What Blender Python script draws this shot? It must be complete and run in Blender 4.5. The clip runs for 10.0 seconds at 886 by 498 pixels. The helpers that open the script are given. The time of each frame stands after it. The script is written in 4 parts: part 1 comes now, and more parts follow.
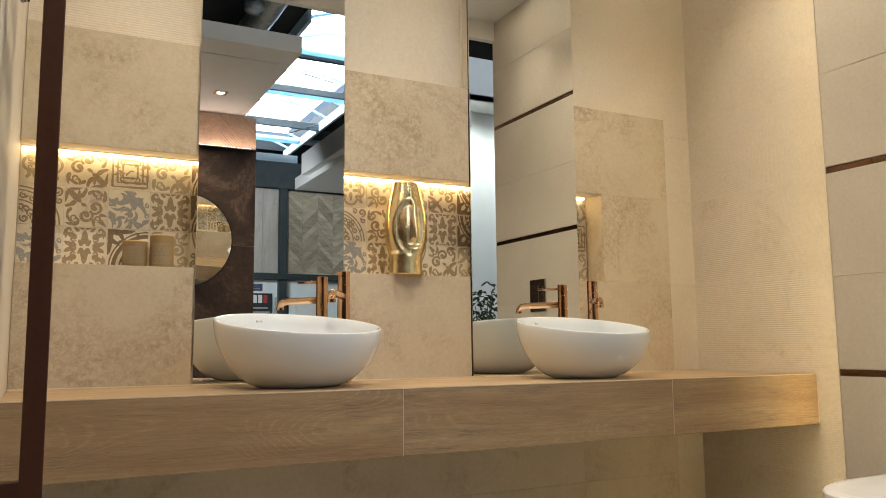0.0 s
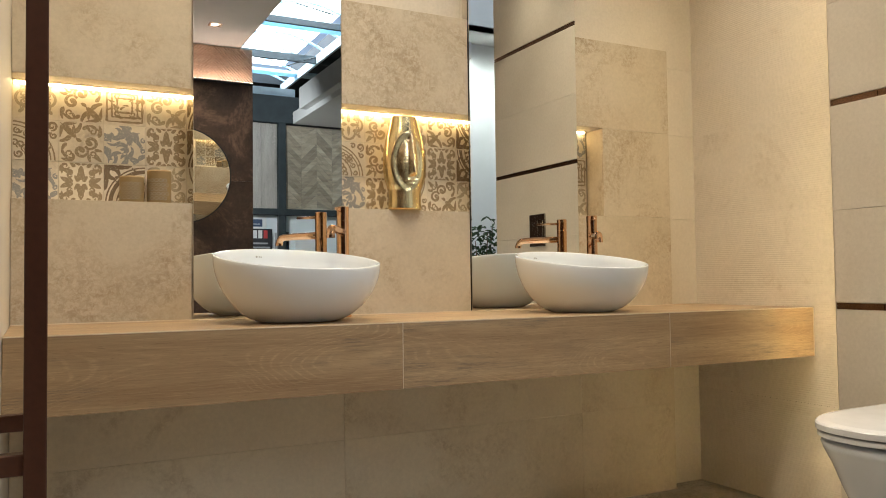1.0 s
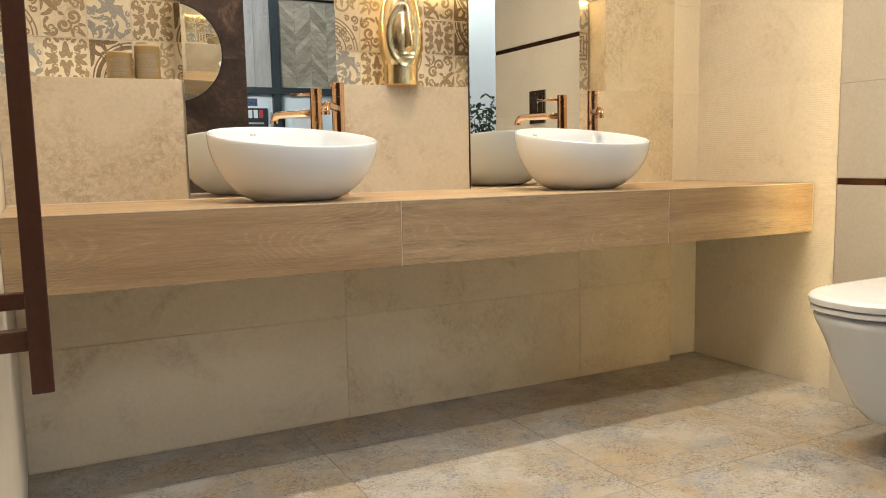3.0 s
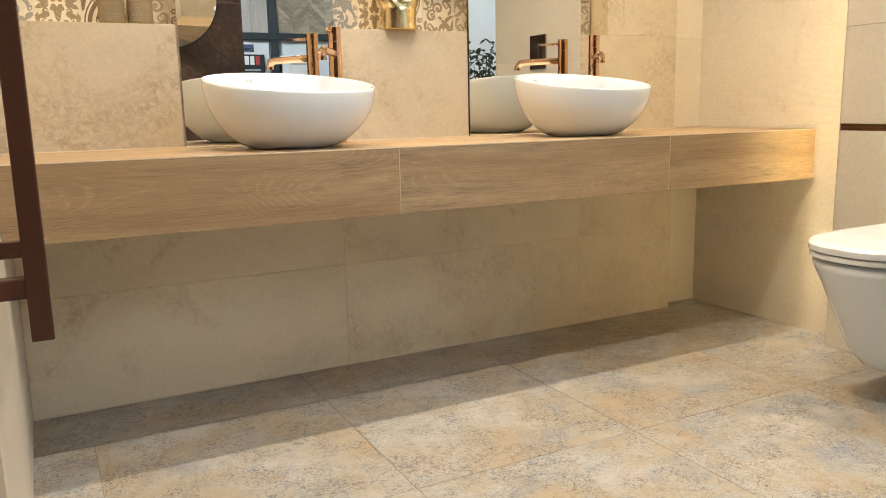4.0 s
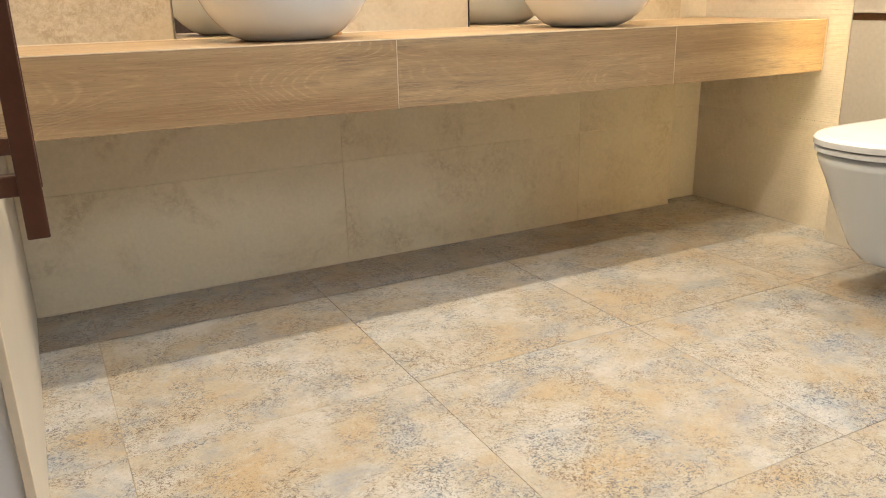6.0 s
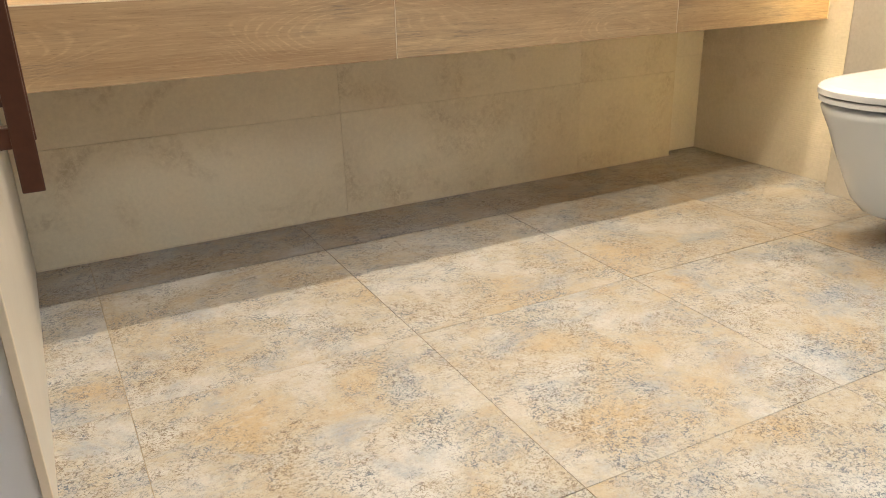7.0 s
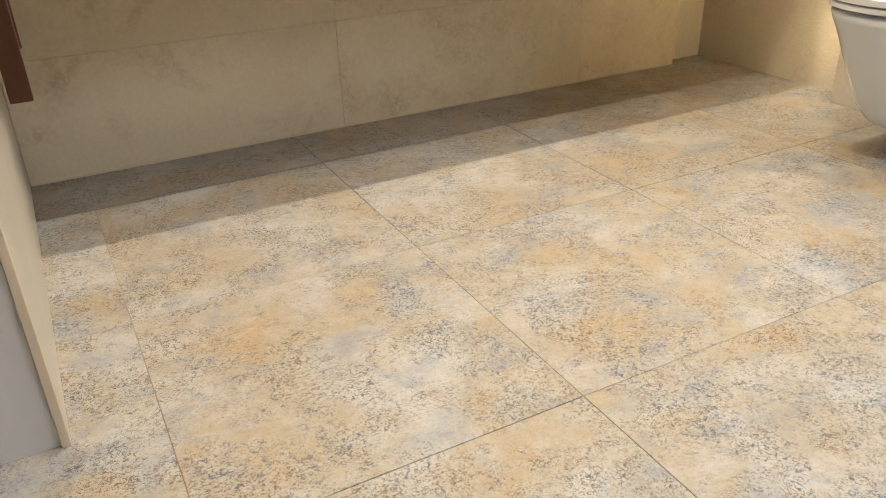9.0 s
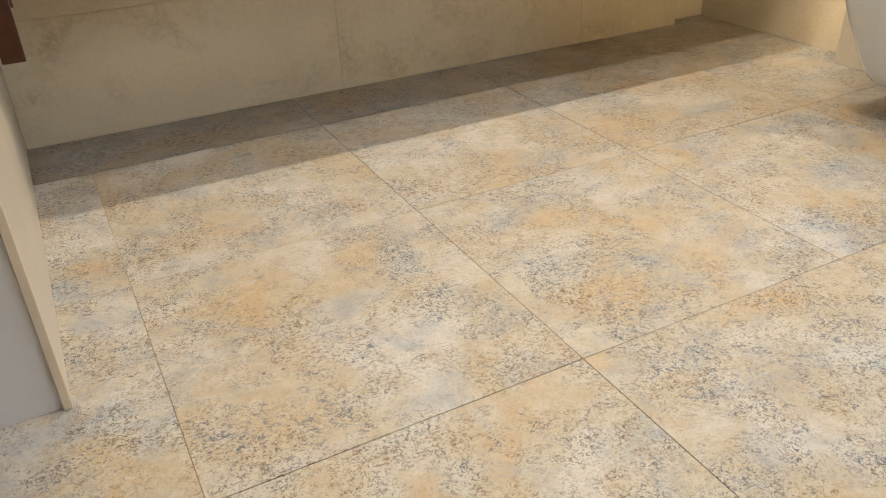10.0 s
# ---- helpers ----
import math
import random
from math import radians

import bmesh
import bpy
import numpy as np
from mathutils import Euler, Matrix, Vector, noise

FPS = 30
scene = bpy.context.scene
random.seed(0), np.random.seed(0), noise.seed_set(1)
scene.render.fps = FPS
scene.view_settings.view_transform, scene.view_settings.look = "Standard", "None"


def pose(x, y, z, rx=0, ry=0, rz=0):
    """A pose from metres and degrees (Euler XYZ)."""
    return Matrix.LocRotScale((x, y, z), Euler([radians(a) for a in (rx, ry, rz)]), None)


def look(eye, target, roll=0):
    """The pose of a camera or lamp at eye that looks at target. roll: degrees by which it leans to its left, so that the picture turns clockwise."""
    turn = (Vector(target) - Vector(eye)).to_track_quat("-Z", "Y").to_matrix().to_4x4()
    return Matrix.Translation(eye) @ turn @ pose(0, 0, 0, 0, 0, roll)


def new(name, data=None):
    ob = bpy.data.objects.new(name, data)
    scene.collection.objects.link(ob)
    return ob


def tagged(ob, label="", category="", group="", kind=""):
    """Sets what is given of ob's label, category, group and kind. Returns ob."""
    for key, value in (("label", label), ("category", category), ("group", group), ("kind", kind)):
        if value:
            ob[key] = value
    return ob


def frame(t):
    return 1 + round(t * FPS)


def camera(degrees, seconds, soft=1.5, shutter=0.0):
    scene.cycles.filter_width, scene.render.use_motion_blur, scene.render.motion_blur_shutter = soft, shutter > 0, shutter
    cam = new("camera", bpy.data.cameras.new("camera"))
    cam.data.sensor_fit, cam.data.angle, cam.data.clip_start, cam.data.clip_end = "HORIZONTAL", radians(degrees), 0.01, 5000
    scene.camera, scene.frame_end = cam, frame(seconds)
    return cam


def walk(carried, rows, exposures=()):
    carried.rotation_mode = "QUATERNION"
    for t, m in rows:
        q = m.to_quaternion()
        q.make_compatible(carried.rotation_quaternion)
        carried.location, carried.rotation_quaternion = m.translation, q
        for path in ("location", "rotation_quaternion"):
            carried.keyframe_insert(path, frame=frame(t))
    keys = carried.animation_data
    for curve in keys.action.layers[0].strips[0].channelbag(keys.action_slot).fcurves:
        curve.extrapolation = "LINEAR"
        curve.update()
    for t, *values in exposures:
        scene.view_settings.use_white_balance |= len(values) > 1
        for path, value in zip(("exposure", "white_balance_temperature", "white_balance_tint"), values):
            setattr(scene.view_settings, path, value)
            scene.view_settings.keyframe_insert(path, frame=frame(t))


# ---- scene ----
cam = camera(59.01, 10.0, 0.95)
PATH = [
    (0.0, pose(0.0607, -2.2967, 0.8200, 96.851, 0.608, -27.318)),
    (0.5, pose(0.0646, -2.2967, 0.8201, 94.446, 0.669, -27.255)),
    (1.0, pose(0.0662, -2.2933, 0.8208, 92.094, 0.752, -27.298)),
    (1.5, pose(0.0687, -2.2897, 0.8216, 89.612, 0.828, -27.315)),
    (2.0, pose(0.0718, -2.2853, 0.8174, 87.117, 0.935, -27.345)),
    (2.5, pose(0.0731, -2.2824, 0.8147, 85.181, 1.039, -27.369)),
    (4.0, pose(0.0802, -2.2773, 0.8103, 79.571, 1.286, -27.399)),
    (4.5, pose(0.0817, -2.2721, 0.8074, 77.697, 1.332, -27.451)),
    (5.0, pose(0.0835, -2.2686, 0.8062, 75.828, 1.410, -27.502)),
    (5.5, pose(0.0844, -2.2649, 0.8043, 73.949, 1.426, -27.534)),
    (7.0, pose(0.0879, -2.2525, 0.7994, 68.695, 1.589, -27.723)),
    (7.5, pose(0.0897, -2.2501, 0.7965, 67.033, 1.679, -27.760)),
    (8.0, pose(0.0906, -2.2468, 0.7949, 65.407, 1.695, -27.817)),
    (8.5, pose(0.0915, -2.2459, 0.7924, 63.936, 1.723, -27.840)),
    (9.0, pose(0.0913, -2.2421, 0.7914, 62.376, 1.743, -27.926)),
    (9.5, pose(0.0922, -2.2395, 0.7893, 61.037, 1.804, -27.981)),
    (10.0, pose(0.0932, -2.2367, 0.7875, 59.700, 1.784, -28.010)),
]
walk(cam, PATH, [(0, -0.24), (1.0, -0.15), (2.5, 0.22), (4.5, 0.56), (5.5, 0.62), (7.0, 0.66), (8.5, 0.60), (10.0, 0.44)])

# ---- light ----
world = bpy.data.worlds.new("world")
scene.world = world
world.use_nodes = True
wn = world.node_tree
sky = wn.nodes.new("ShaderNodeTexSky")
sky.sky_type, sky.sun_disc = "NISHITA", False
sky.sun_elevation, sky.sun_rotation = radians(42), radians(120)
wn.links.new(sky.outputs[0], wn.nodes["Background"].inputs[0])
wn.nodes["Background"].inputs[1].default_value = 0.12

WARM = (1.0, 0.87, 0.66)
CEIL = 2.66


def spot_lamp(x, y, power, cone=95, color=WARM, z=CEIL - 0.012, size=0.013):
    data = bpy.data.lights.new("downlight_lamp", "SPOT")
    data.energy, data.color, data.spot_size, data.spot_blend, data.shadow_soft_size = power, color, radians(cone), 1.0, size
    ob = new("downlight_lamp", data)
    ob.matrix_basis = pose(x, y, z)
    return ob


ROW_A = [(0.35, -0.515), (1.15, -0.515), (2.02, -0.515)]
ROW_B = [(0.72, -1.32)]
ROW_C = [(2.10, -1.02)]
for lx, ly in ROW_A:
    spot_lamp(lx, ly, 53 if lx > 1.5 else 46, 88 if lx > 1.5 else 106)
for lx, ly in ROW_B:
    spot_lamp(lx, ly, 80, 142)
for lx, ly in ROW_C:
    spot_lamp(lx, ly, 20, 84)
OPP_LAMPS = [(1.18, -3.38), (0.2, -3.38)]
for lx, ly in OPP_LAMPS:
    spot_lamp(lx, ly, 42, 120)

# added fill lamp, hidden behind the brown display, to brighten the far sample rack
RACK_FILL = (1.0, -4.9, 2.45)
ob = spot_lamp(RACK_FILL[0], RACK_FILL[1], 260, 80, (0.90, 0.96, 1.0), RACK_FILL[2])
ob.matrix_basis = look(RACK_FILL, (2.95, -7.0, 1.85))

# downlights under the white canopy across the aisle
AISLE_LAMPS = [(3.9, -4.66), (4.9, -4.66)]
for lx, ly in AISLE_LAMPS:
    spot_lamp(lx, ly, 80, 165, (0.91, 1.0, 0.96), 3.325)

# daylight that comes in by the two skylights
for sy0, sy1, sx0, sx1, power in ((-18.0, -9.0, 3.6, 5.8, 1000), (-6.5, 1.0, 4.6, 8.0, 680)):
    data = bpy.data.lights.new("skylight_lamp", "AREA")
    data.shape, data.size, data.size_y, data.energy, data.color = "RECTANGLE", sx1 - sx0, sy1 - sy0, power, (0.80, 0.90, 1.0)
    ob = new("skylight_lamp", data)
    ob.matrix_basis = pose((sx0 + sx1) / 2, (sy0 + sy1) / 2, 6.5)


# ---- materials ----
def material(name, rough=0.5, metal=0.0, color=(0.8, 0.8, 0.8), spec=0.5):
    m = bpy.data.materials.new(name)
    m.use_nodes = True
    b = m.node_tree.nodes["Principled BSDF"]
    b.inputs["Base Color"].default_value = (*color, 1)
    b.inputs["Roughness"].default_value = rough
    b.inputs["Metallic"].default_value = metal
    b.inputs["Specular IOR Level"].default_value = spec
    return m, m.node_tree, b


def coords(nt, scale=(1, 1, 1), vary=True):
    tc = nt.nodes.new("ShaderNodeTexCoord")
    mp = nt.nodes.new("ShaderNodeMapping")
    mp.inputs["Scale"].default_value = scale
    nt.links.new(tc.outputs["Object"], mp.inputs["Vector"])
    if vary:
        info = nt.nodes.new("ShaderNodeObjectInfo")
        mul = nt.nodes.new("ShaderNodeMath")
        mul.operation = "MULTIPLY"
        mul.inputs[1].default_value = 37.0
        nt.links.new(info.outputs["Random"], mul.inputs[0])
        nt.links.new(mul.outputs[0], mp.inputs["Location"])
    return mp.outputs[0]


def noise_tex(nt, vec, scale, detail=4.0, rough=0.55, distort=0.0):
    n = nt.nodes.new("ShaderNodeTexNoise")
    n.inputs["Scale"].default_value, n.inputs["Detail"].default_value = scale, detail
    n.inputs["Roughness"].default_value, n.inputs["Distortion"].default_value = rough, distort
    nt.links.new(vec, n.inputs["Vector"])
    return n.outputs["Fac"]


def ramp(nt, fac, stops):
    r = nt.nodes.new("ShaderNodeValToRGB")
    e = r.color_ramp.elements
    for i, (p, c) in enumerate(stops):
        el = e[i] if i < 2 else e.new(p)
        el.position = p
        el.color = (*c, 1) if len(c) == 3 else c
    nt.links.new(fac, r.inputs[0])
    return r.outputs[0]


def mix(nt, fac, a, b, kind="MIX"):
    m = nt.nodes.new("ShaderNodeMix")
    m.data_type, m.blend_type = "RGBA", kind
    for sock, val in ((m.inputs[0], fac), (m.inputs[6], a), (m.inputs[7], b)):
        if isinstance(val, (int, float)):
            sock.default_value = val
        elif isinstance(val, tuple):
            sock.default_value = (*val, 1)
        else:
            nt.links.new(val, sock)
    return m.outputs[2]


def grey(v):
    return (v, v, v)


def bump(nt, b, height, strength=0.2, dist=0.002):
    n = nt.nodes.new("ShaderNodeBump")
    n.inputs["Strength"].default_value, n.inputs["Distance"].default_value = strength, dist
    nt.links.new(height, n.inputs["Height"])
    nt.links.new(n.outputs[0], b.inputs["Normal"])


def stone(name, light, mid, dark, rough=0.5, wear=0.62, cloud=3.0, relief=0.25):
    """Matt travertine-like porcelain: soft clouds, fine grain, worn darker patches."""
    m, nt, b = material(name, rough)
    v = coords(nt)
    c = ramp(nt, noise_tex(nt, v, cloud, 5, 0.6, 0.4), [(0.32, mid), (0.62, light)])
    grain = noise_tex(nt, v, 85, 6, 0.7)
    c = mix(nt, 0.30, c, ramp(nt, grain, [(0.3, tuple(x * 0.72 for x in mid)), (0.66, light)]))
    patch = ramp(nt, noise_tex(nt, v, 4.0, 6, 0.62, 0.9), [(wear - 0.10, grey(0)), (wear + 0.10, grey(1))])
    speck = ramp(nt, noise_tex(nt, v, 62, 6, 0.78, 0.5), [(0.40, grey(0)), (0.60, grey(1))])
    both = mix(nt, 1.0, patch, speck, "MULTIPLY")
    c = mix(nt, both, c, dark)
    nt.links.new(c, b.inputs["Base Color"])
    nt.links.new(ramp(nt, grain, [(0.3, grey(rough - 0.08)), (0.7, grey(rough + 0.12))]), b.inputs["Roughness"])
    bump(nt, b, grain, relief, 0.0015)
    return m


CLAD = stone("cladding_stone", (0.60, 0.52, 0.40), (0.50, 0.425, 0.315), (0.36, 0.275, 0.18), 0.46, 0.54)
# paler stone for under the counter, lightened further to replace missing light
CLAD_PALE_LIT = stone("pale_lit_cladding_stone", (0.79, 0.695, 0.525), (0.71, 0.61, 0.45), (0.52, 0.415, 0.275), 0.46, 0.60)
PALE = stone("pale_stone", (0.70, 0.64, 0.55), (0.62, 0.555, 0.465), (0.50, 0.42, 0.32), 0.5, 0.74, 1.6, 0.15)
# brighter copy of PALE: the light below the counter is in its colour
STRIP_LIT = stone("lit_pale_stone", (0.84, 0.765, 0.63), (0.77, 0.69, 0.555), (0.60, 0.50, 0.38), 0.5, 0.70, 2.0, 0.15)
RIB = stone("ribbed_stone", (0.76, 0.685, 0.585), (0.685, 0.61, 0.515), (0.55, 0.46, 0.36), 0.5, 0.66, 2.2, 0.15)
GROUT = stone("grout", (0.70, 0.62, 0.51), (0.64, 0.56, 0.45), (0.44, 0.38, 0.30), 0.85, 0.6)
PLASTER = stone("plaster", (0.78, 0.77, 0.75), (0.72, 0.71, 0.69), (0.6, 0.58, 0.55), 0.75, 0.8, 1.2, 0.08)
FLOOR_GROUT = stone("floor_grout", (0.42, 0.33, 0.22), (0.35, 0.27, 0.18), (0.2, 0.15, 0.11), 0.85, 0.6)


def floor_stone():
    """Worn stone print: cream with ochre, blue-grey and white clouds, and clusters of short dark curled strokes."""
    m, nt, b = material("floor_stone", 0.42)
    v = coords(nt)
    v2 = coords(nt, (1.0, 1.3, 1.0))
    cream, ochre, blue, white, brown = (0.415, 0.36, 0.285), (0.425, 0.32, 0.20), (0.265, 0.295, 0.34), (0.49, 0.475, 0.455), (0.385, 0.265, 0.165)
    c = ramp(nt, noise_tex(nt, v, 4.2, 8, 0.70, 0.4), [(0.36, ochre), (0.49, cream), (0.63, white)])
    c = mix(nt, ramp(nt, noise_tex(nt, v2, 5.6, 9, 0.74, 0.5), [(0.50, grey(0)), (0.66, grey(0.85))]), c, blue)
    c = mix(nt, ramp(nt, noise_tex(nt, v2, 8.4, 8, 0.72, 0.6), [(0.56, grey(0)), (0.74, grey(0.5))]), c, brown)
    mott = noise_tex(nt, v, 30, 7, 0.76, 0.6)
    c = mix(nt, ramp(nt, mott, [(0.52, grey(0)), (0.68, grey(0.55))]), c, white)
    c = mix(nt, ramp(nt, mott, [(0.32, grey(0.4)), (0.47, grey(0))]), c, (0.36, 0.285, 0.19))
    fine = noise_tex(nt, v, 130, 6, 0.78, 0.7)
    c = mix(nt, ramp(nt, fine, [(0.36, grey(0.4)), (0.47, grey(0))]), c, (0.29, 0.235, 0.17))
    # curled strokes: thin contour lines, broken short and gathered in clusters
    tint = ramp(nt, noise_tex(nt, v2, 6.0, 6, 0.75, 0.5), [(0.45, (0.145, 0.10, 0.06)), (0.55, (0.085, 0.105, 0.14))])
    cluster = ramp(nt, noise_tex(nt, v, 7.5, 7, 0.75, 0.4), [(0.43, grey(0.14)), (0.57, grey(1))])
    for size, cutter, width, depth in ((62, 95, 0.036, 1.0), (110, 150, 0.046, 1.0)):
        line = ramp(nt, noise_tex(nt, v, size, 2, 0.5, 0.8), [(0.5 - width, grey(0)), (0.5 - width * 0.4, grey(depth)), (0.5 + width * 0.4, grey(depth)), (0.5 + width, grey(0))])
        short = ramp(nt, noise_tex(nt, v2, cutter, 3, 0.6), [(0.48, grey(0)), (0.53, grey(1))])
        c = mix(nt, mix(nt, 1.0, mix(nt, 1.0, line, short, "MULTIPLY"), cluster, "MULTIPLY"), c, tint)
    marks = ramp(nt, noise_tex(nt, v, 185, 4, 0.66, 1.0), [(0.54, grey(0)), (0.59, grey(0.8))])
    c = mix(nt, mix(nt, 1.0, cluster, marks, "MULTIPLY"), c, tint)
    pale = ramp(nt, noise_tex(nt, v, 80, 4, 0.66, 1.3), [(0.55, grey(0)), (0.64, grey(0.6))])
    c = mix(nt, mix(nt, 1.0, cluster, pale, "MULTIPLY"), c, white)
    nt.links.new(c, b.inputs["Base Color"])
    nt.links.new(ramp(nt, fine, [(0.3, grey(0.36)), (0.7, grey(0.55))]), b.inputs["Roughness"])
    bump(nt, b, fine, 0.3, 0.0015)
    return m


FLOOR = floor_stone()


def wood(name, light, dark, along="x", rough=0.5, scale=1.0, spread=0.14):
    """Limed oak: broad tone, nested cathedral lines, fine fibres, a few dark smudges."""
    m, nt, b = material(name, rough)

    def axis(a, c):
        return coords(nt, {"x": (a, c, c), "z": (c, c, a), "y": (c, a, c)}[along])

    pale, deep = tuple(min(1, x * 1.28) for x in light), tuple(x * 0.58 for x in dark)
    broad = noise_tex(nt, axis(0.8 * scale, 11 * scale), 1.0, 5, 0.6, 0.25)
    c = ramp(nt, broad, [(0.30, dark), (0.64, light)])
    # growth rings, in a few cathedral zones only
    field = noise_tex(nt, axis(1.1 * scale, 4.6 * scale), 1.0, 2, 0.35, 0.15)
    mul = nt.nodes.new("ShaderNodeMath")
    mul.operation = "MULTIPLY"
    mul.inputs[1].default_value = 420.0
    nt.links.new(field, mul.inputs[0])
    wave = nt.nodes.new("ShaderNodeMath")
    wave.operation = "SINE"
    nt.links.new(mul.outputs[0], wave.inputs[0])
    broken = noise_tex(nt, axis(22, 150), 1.0, 4, 0.7)
    where = ramp(nt, noise_tex(nt, axis(1.9 * scale, 6 * scale), 1.0, 2, 0.5), [(0.43, grey(0.0)), (0.57, grey(1))])
    where = mix(nt, 1.0, where, ramp(nt, broken, [(0.42, grey(0.1)), (0.60, grey(1))]), "MULTIPLY")
    c = mix(nt, mix(nt, 1.0, where, ramp(nt, wave.outputs[0], [(0.50, grey(0)), (0.98, grey(0.55))]), "MULTIPLY"), c, pale)
    # straight fibres at two widths
    band = noise_tex(nt, axis(3.2, 85), 1.0, 5, 0.7, 0.2)
    c = mix(nt, ramp(nt, band, [(0.34, grey(0.22)), (0.50, grey(0))]), c, dark)
    c = mix(nt, ramp(nt, band, [(0.55, grey(0)), (0.74, grey(0.2))]), c, pale)
    fib = noise_tex(nt, axis(10, 300), 1.0, 6, 0.75, 0.15)
    c = mix(nt, ramp(nt, fib, [(0.53, grey(0)), (0.66, grey(0.40))]), c, pale)
    c = mix(nt, ramp(nt, fib, [(0.34, grey(0.42)), (0.46, grey(0))]), c, deep)
    pores = noise_tex(nt, axis(45, 700), 1.0, 2, 0.5)
    c = mix(nt, ramp(nt, pores, [(0.30, grey(0.5)), (0.37, grey(0))]), c, deep)
    smudge = ramp(nt, noise_tex(nt, axis(2.2 * scale, 12 * scale), 1.0, 4, 0.6, 0.5), [(0.54, grey(0)), (0.66, grey(1))])
    streak = ramp(nt, noise_tex(nt, axis(9, 210), 1.0, 6, 0.8, 0.3), [(0.46, grey(0.05)), (0.60, grey(0.7))])
    c = mix(nt, mix(nt, 1.0, smudge, streak, "MULTIPLY"), c, tuple(0.5 * x + 0.5 * g for x, g in zip(deep, grey(sum(deep) / 3))))
    info = nt.nodes.new("ShaderNodeObjectInfo")
    c = mix(nt, 1.0, c, ramp(nt, info.outputs["Random"], [(0.0, grey(1.0 - spread)), (1.0, grey(1.0))]), "MULTIPLY")
    nt.links.new(c, b.inputs["Base Color"])
    bump(nt, b, fib, 0.2, 0.001)
    return m


OAK = wood("oak_porcelain", (0.52, 0.37, 0.215), (0.34, 0.215, 0.115), "x", 0.42)
GREY_OAK = wood("grey_oak", (0.50, 0.43, 0.32), (0.30, 0.245, 0.17), "x", 0.5, 2, 0.42)
GREY_BOARD = wood("grey_board", (0.40, 0.37, 0.335), (0.30, 0.27, 0.24), "z", 0.5, 1)
RED_WOOD = wood("red_wood", (0.62, 0.45, 0.34), (0.43, 0.28, 0.20), "x", 0.5, 2)


def plain(name, color, rough=0.5, metal=0.0, var=0.12, scale=30, spec=0.5, relief=0.05):
    m, nt, b = material(name, rough, metal, color, spec)
    v = coords(nt)
    f = noise_tex(nt, v, scale, 4, 0.6)
    nt.links.new(ramp(nt, f, [(0.3, tuple(x * (1 - var) for x in color)), (0.7, tuple(min(1, x * (1 + var)) for x in color))]), b.inputs["Base Color"])
    nt.links.new(ramp(nt, f, [(0.3, grey(max(0.02, rough - 0.05))), (0.7, grey(rough + 0.06))]), b.inputs["Roughness"])
    if relief:
        bump(nt, b, f, relief, 0.001)
    return m


CERAMIC = material("white_ceramic", 0.012, 0.0, (0.755, 0.805, 0.87), 0.6)[0]
SEAT_PLASTIC = plain("white_seat_plastic", (0.78, 0.80, 0.84), 0.2, 0, 0.012, 6, 0.5, 0)
COPPER = plain("rose_gold", (0.80, 0.50, 0.31), 0.04, 1, 0.04, 12, 0.5, 0)
RUST = plain("brown_lacquer", (0.085, 0.032, 0.018), 0.42, 0.25, 0.10, 90, 0.5, 0.05)
GOLD = plain("brushed_gold", (0.85, 0.67, 0.36), 0.22, 1, 0.12, 40, 0.5, 0.05)
STRIP_METAL = plain("bronze_strip", (0.22, 0.125, 0.075), 0.16, 0.9, 0.25, 5, 0.5, 0)
CHROME = plain("dark_chrome", (0.58, 0.56, 0.53), 0.12, 1, 0.05, 10, 0.5, 0)
WAX = plain("wax", (0.36, 0.255, 0.12), 0.5, 0, 0.08, 60, 0.5, 0.1)
WAX_PRINT = plain("candle_print", (0.36, 0.32, 0.26), 0.5, 0, 0.2, 80, 0.5, 0)
BLACK_STEEL = plain("dark_steel", (0.028, 0.038, 0.042), 0.5, 0.0, 0.2, 8, 0.4, 0)
ROOF_DARK = plain("dark_roof", (0.018, 0.022, 0.026), 0.7, 0, 0.3, 3, 0.3, 0)
WHITE_PAINT = plain("white_paint", (0.80, 0.80, 0.79), 0.55, 0, 0.03, 5, 0.4, 0.03)
PALE_BLUE = plain("pale_wall_paint", (0.66, 0.72, 0.74), 0.6, 0, 0.03, 4, 0.4, 0.03)
SKY_STEEL = plain("sky_blue_steel", (0.62, 0.76, 0.84), 0.5, 0, 0.08, 4, 0.4, 0)


def translucent():
    m, nt, b = material("translucent_panel", 0.5, 0.0, (0.62, 0.78, 0.88))
    t = nt.nodes.new("ShaderNodeBsdfTranslucent")
    t.inputs[0].default_value = (0.40, 0.60, 0.72, 1)
    mx = nt.nodes.new("ShaderNodeMixShader")
    mx.inputs[0].default_value = 0.5
    nt.links.new(b.outputs[0], mx.inputs[1])
    nt.links.new(t.outputs[0], mx.inputs[2])
    nt.links.new(mx.outputs[0], nt.nodes["Material Output"].inputs[0])
    return m


SKY_PANEL = translucent()
END_PAINT = plain("grey_white_paint", (0.72, 0.72, 0.74), 0.6, 0, 0.02, 9, 0.4, 0.03)
TRIM_BEIGE = plain("beige_trim", (0.72, 0.62, 0.48), 0.45, 0, 0.04, 30, 0.5, 0.03)
DUCT = plain("galvanised_duct", (0.50, 0.51, 0.52), 0.4, 0.9, 0.2, 14, 0.5, 0.05)
LEAF = plain("leaf_green", (0.045, 0.085, 0.028), 0.6, 0, 0.35, 25, 0.5, 0.1)
BARK = plain("plant_stem", (0.16, 0.10, 0.06), 0.8, 0, 0.25, 60, 0.3, 0.2)
